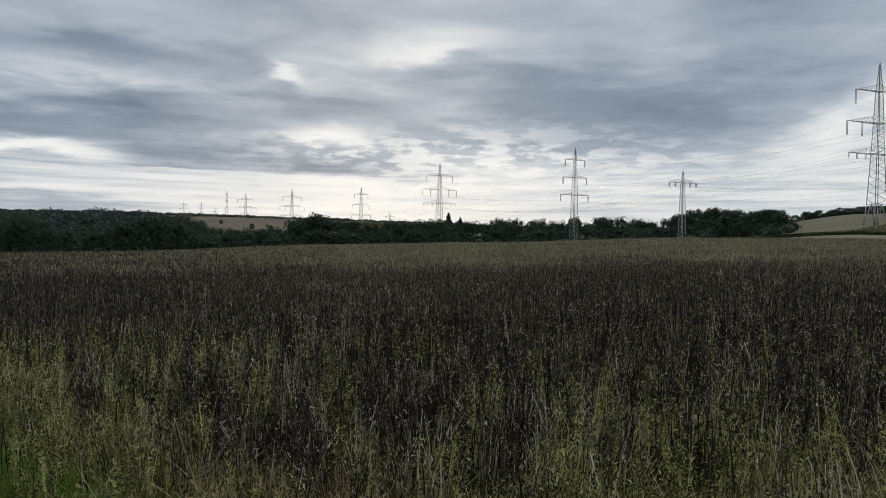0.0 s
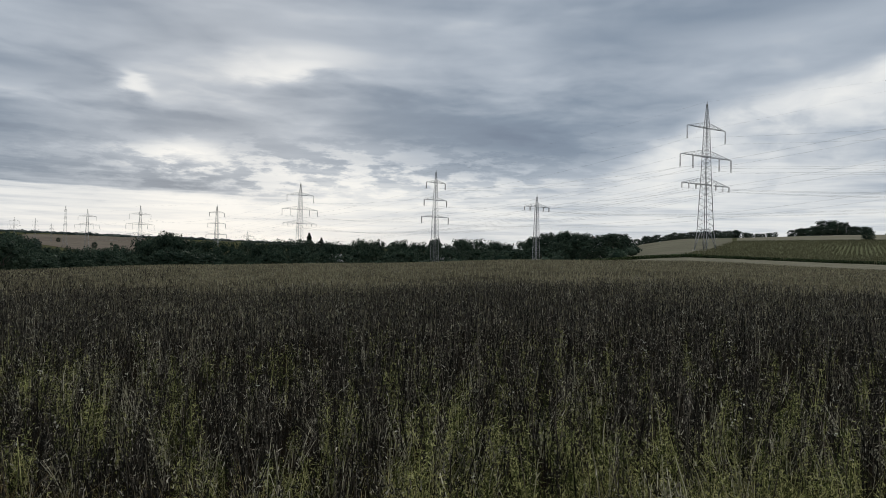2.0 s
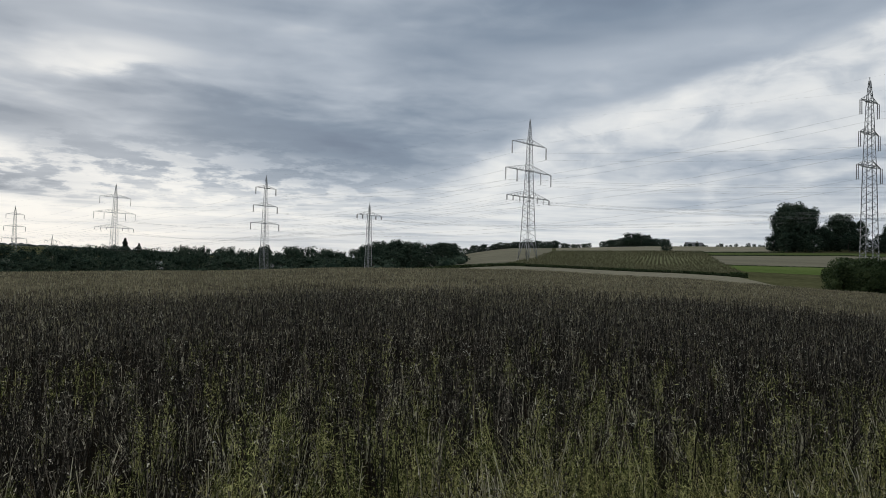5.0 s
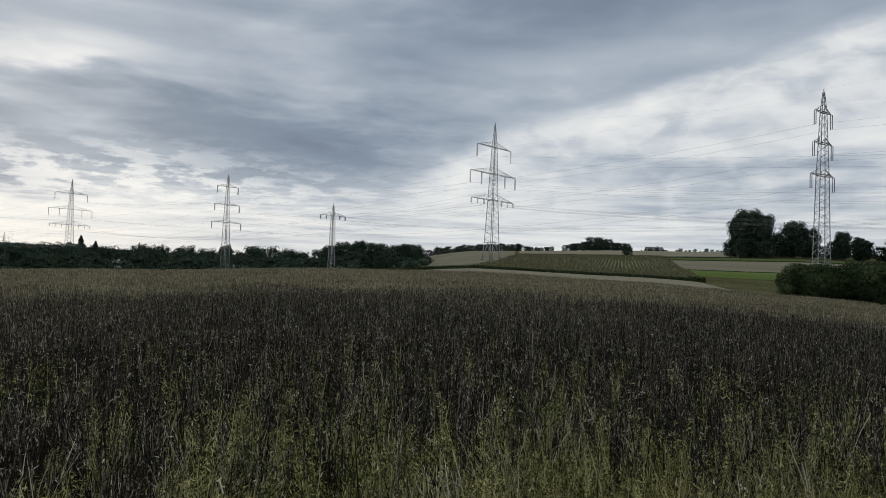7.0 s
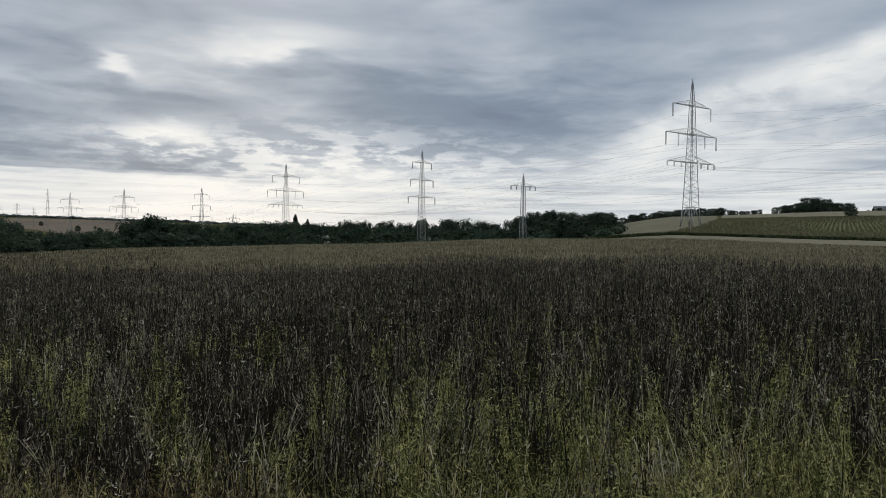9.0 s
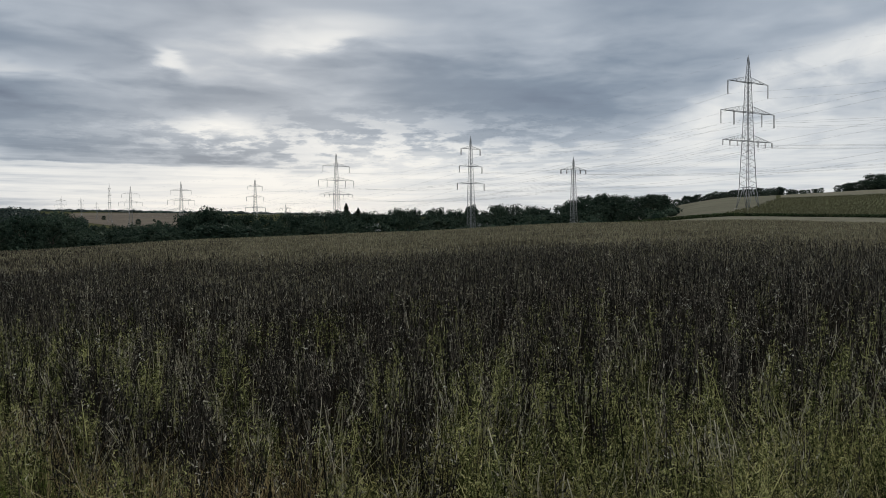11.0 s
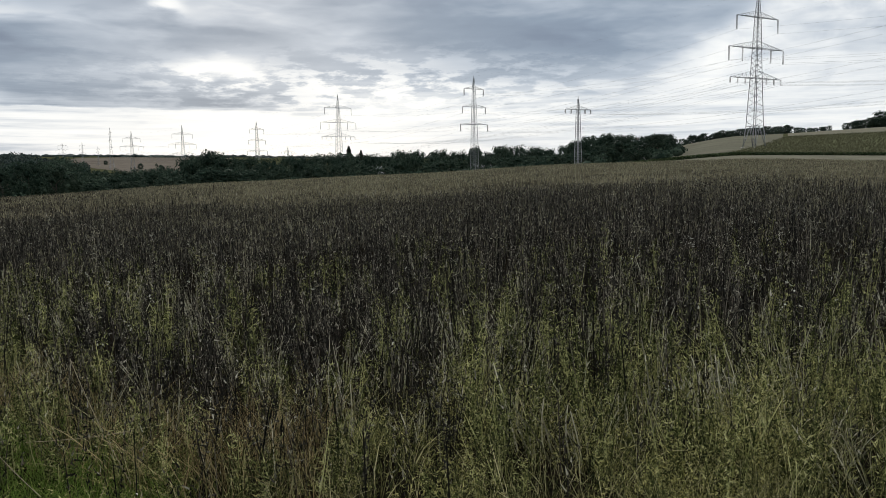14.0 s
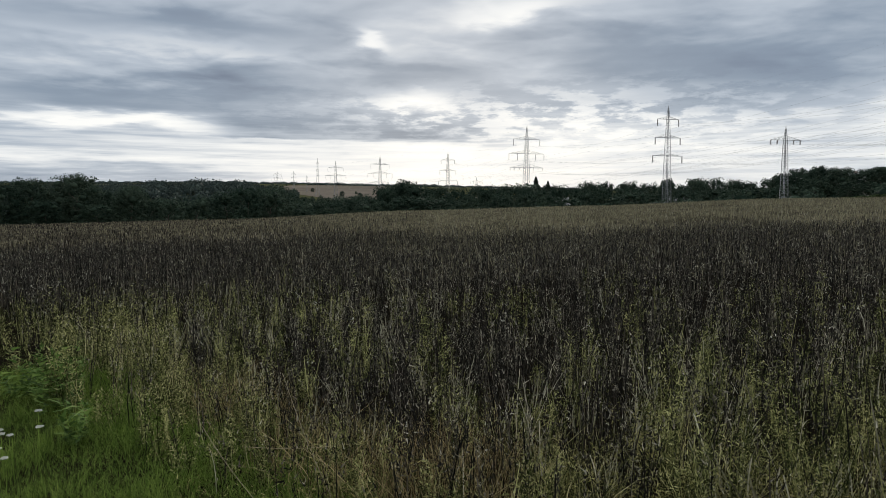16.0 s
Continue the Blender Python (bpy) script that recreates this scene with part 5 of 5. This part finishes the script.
# rusty dead grass in tussocks
x, y = scatter(2.8, 6.2, 1000, -27, -2)
s = past_edge(x, y)
keep = (s > 0.1) & (s < crop_edge(x) + 0.6) & (g.random(len(x)) < patchy(x, y, 0.4, 24))
x, y = x[keep], y[keep]
n = len(x)
v, f = strips(on_ground(x, y), lean(n, 0.35), g.uniform(0.2, 0.62, n), g.uniform(0.003, 0.006, n), g, 3, 0.7, 0.1)
tagged(link_mesh("dead_grass", v, f, M_RUST), "rusty brown dead grass in tussocks", "grass", kind="stuff")

# tall dry grass of the verge
x, y = scatter(2.3, 10, 900)
s = past_edge(x, y)
e = crop_edge(x)
want = np.clip((s - 0.02 - 0.2 * (x > -0.8)) / 0.5 + 0.8 * (x > -0.8), 0, 1) * np.clip(1.0 - (s - e + 0.2) / 1.2, 0, 1)
keep = g.random(len(x)) < want * (0.05 + 0.7 * clump(x, y) + 0.7 * np.clip(patchy(x, y, 0.07, 13) * 1.5 - 0.5, 0, 1))
x, y = x[keep], y[keep]
n = len(x)
v, f = strips(on_ground(x, y), lean(n, 0.24), g.uniform(0.22, 0.66, n) * (0.65 + 0.45 * patchy(x, y, 0.9, 3)), g.uniform(0.003, 0.0065, n), g, 3, 0.5, 0.1)
dry.add(v, f)

# short lush grass of the track
x, y = scatter(3.3, 8.5, 4600, -47, -13)
s = past_edge(x, y)
keep = (s < 0.3 + g.normal(size=len(x)) * 0.25) & (s > -1.9)
x, y = x[keep], y[keep]
n = len(x)
tall = (0.10 + 0.13 * np.clip((past_edge(x, y) + 0.8) / 1.3, 0, 1)) * (0.7 + 0.6 * patchy(x, y, 0.16, 51))
v, f = strips(on_ground(x, y), lean(n, 0.34), g.uniform(0.5, 1.3, n) * tall, g.uniform(0.0025, 0.0048, n), g, 2, 0.75, 0.1)
lush.add(v, f)
# the rest of the track, and the mown edge of the verge beside it
x, y = scatter(0.0, 7.5, 380, -180, 180)
s, seen = past_edge(x, y), (np.abs(np.degrees(np.arctan2(x, y)) + 30) < 17) & (np.hypot(x, y) > 3.3)
keep = (s < -0.4 + g.normal(size=len(x)) * 0.3) & ~seen
x, y = x[keep], y[keep]
n = len(x)
v, f = strips(on_ground(x, y), lean(n, 0.45), g.uniform(0.05, 0.13, n), g.uniform(0.006, 0.012, n), g, 1, 0.6, 0.2)
lush.add(v, f)
x, y = scatter(0.0, 9.0, 420, 15, 112)
s = past_edge(x, y)
keep = (s > -0.8) & ((np.hypot(x, y) < 3.2) | (np.degrees(np.arctan2(x, y)) > 66))
x, y = x[keep], y[keep]
n = len(x)
v, f = strips(on_ground(x, y), lean(n, 0.4), g.uniform(0.10, 0.30, n), g.uniform(0.005, 0.010, n), g, 1, 0.6, 0.15)
dry.add(v, f)

tagged(stalks.make("crop_stalks", M_STALK), "withered upright crop stalks, colour darkened for shade", "crop", kind="stuff")
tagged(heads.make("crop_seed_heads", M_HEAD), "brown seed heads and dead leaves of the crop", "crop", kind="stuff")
tagged(withered.make("withered_heads", M_FARHEAD), "dull brown withered heads of the crop", "crop", kind="stuff")
tagged(tops.make("crop_tops", M_TOP), "tan tops of the ripe crop further out", "crop", kind="stuff")
tagged(pale.make("bleached_stalks", M_PALESTALK), "bleached grey stalks scattered in the crop", "stalks", kind="stuff")
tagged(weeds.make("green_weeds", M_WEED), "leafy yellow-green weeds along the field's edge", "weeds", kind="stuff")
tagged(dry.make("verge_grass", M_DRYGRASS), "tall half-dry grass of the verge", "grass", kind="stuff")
tagged(lush.make("track_grass", M_LUSH), "short lush green grass of the track", "grass", kind="stuff")

# pale specks of small flowers on the weeds
x, y = scatter(3.0, 12, 4)
s = past_edge(x, y) - crop_edge(x)
keep = (s > -0.4) & (s < 5) & (g.random(len(x)) < 0.25 + 0.7 * patchy(x, y, 1.2, 15))
x, y = x[keep], y[keep]
pos = on_ground(x, y) + np.array([0, 0, 1]) * g.uniform(0.5, 0.85, (len(x), 1))
pos = np.repeat(pos, 4, 0) + g.normal(size=(4 * len(x), 3)) * 0.012
v, f = leaf_quads(pos, 0.015, g, 0.9)
tagged(link_mesh("weed_flowers", v, f, M_SPECK), "tiny whitish flower heads on the weeds", "flowers", kind="stuff")

# white umbels in the track's grass


def umbel(height, wide, seed):
    gg = np.random.default_rng(seed)
    root = new("white_flower")
    wide *= 0.78
    a = np.zeros((1, 3))
    v, f = strips(a, np.array([[0.05, 0.03, 1.0]]), np.array([height]), np.array([0.006]), gg, 3, 0.05, 0.8)
    v2, f2 = strips(a, np.array([[0.05, 0.03, 1.0]]), np.array([height]), np.array([0.006]), gg, 3, 0.05, 0.8, face=np.array([1.2]))
    hp = Heap()
    hp.add(v, f)
    hp.add(v2, f2)
    hp.make("stem", M_LUSH, root)
    n = 90
    r = wide * 0.5 * np.sqrt(gg.random(n))
    t = gg.uniform(0, 2 * np.pi, n)
    p = np.stack([0.05 * height + r * np.cos(t), 0.03 * height + r * np.sin(t), height + 0.02 - r * r * 6], 1)
    v, f = leaf_quads(p, 0.012, gg, 0.9)
    link_mesh("umbel", v, f, M_FLOWER, root)
    return tagged(root, "white umbel flower standing in lush green grass", "flower", "white flowers in the grass")


for k, (az, r, h, wd) in enumerate(((-37.6, 5.6, 0.28, 0.06), (-37.6, 5.15, 0.28, 0.06), (-39.9, 5.2, 0.28, 0.05), (-39.7, 5.1, 0.28, 0.05),
                                    (-39.1, 5.05, 0.28, 0.045), (-39.9, 4.8, 0.28, 0.055), (-39.6, 4.6, 0.28, 0.05))):
    ob = umbel(h, wd, 500 + k)
    x, y = (float(v) for v in polar(az, r))
    ob.matrix_basis = pose(x, y, float(ground_z(x, y)), 0, 0, 40 * k)

# long dry straws lying across the verge


def straw(a, b, thick):
    a, b = np.array(a, dtype=float), np.array(b, dtype=float)
    t = np.linspace(0, 1, 7)
    c = a + (b - a) * t[:, None]
    c[:, 2] -= 0.03 * np.sin(np.pi * t) * np.linalg.norm(b - a)
    along = (b - a) / np.linalg.norm(b - a)
    one = np.cross(along, (0, 0, 1))
    two = np.cross(along, one)
    v = np.concatenate([c + thick * 0.5 * (math.cos(q) * one + math.sin(q) * two) for q in (0.3, 2.4, 4.5)])
    f = [(7 * q + k, 7 * q + k + 1, 7 * ((q + 1) % 3) + k + 1, 7 * ((q + 1) % 3) + k) for q in range(3) for k in range(6)]
    tagged(link_mesh("straw", v, f, M_STRAW), "long dry straw lying across the verge grass", "straw", "fallen straws")


for az0, r0, z0, az1, r1, z1 in ((-23.7, 3.95, 0.36, -14.5, 3.85, 0.34), (-27.0, 4.3, 0.45, -23.0, 3.6, 0.2), (-17.0, 3.5, 0.2, -20.5, 4.6, 0.6)):
    x0, y0 = polar(az0, r0)
    x1, y1 = polar(az1, r1)
    straw((x0, y0, float(ground_z(x0, y0)) + z0), (x1, y1, float(ground_z(x1, y1)) + z1), 0.004)
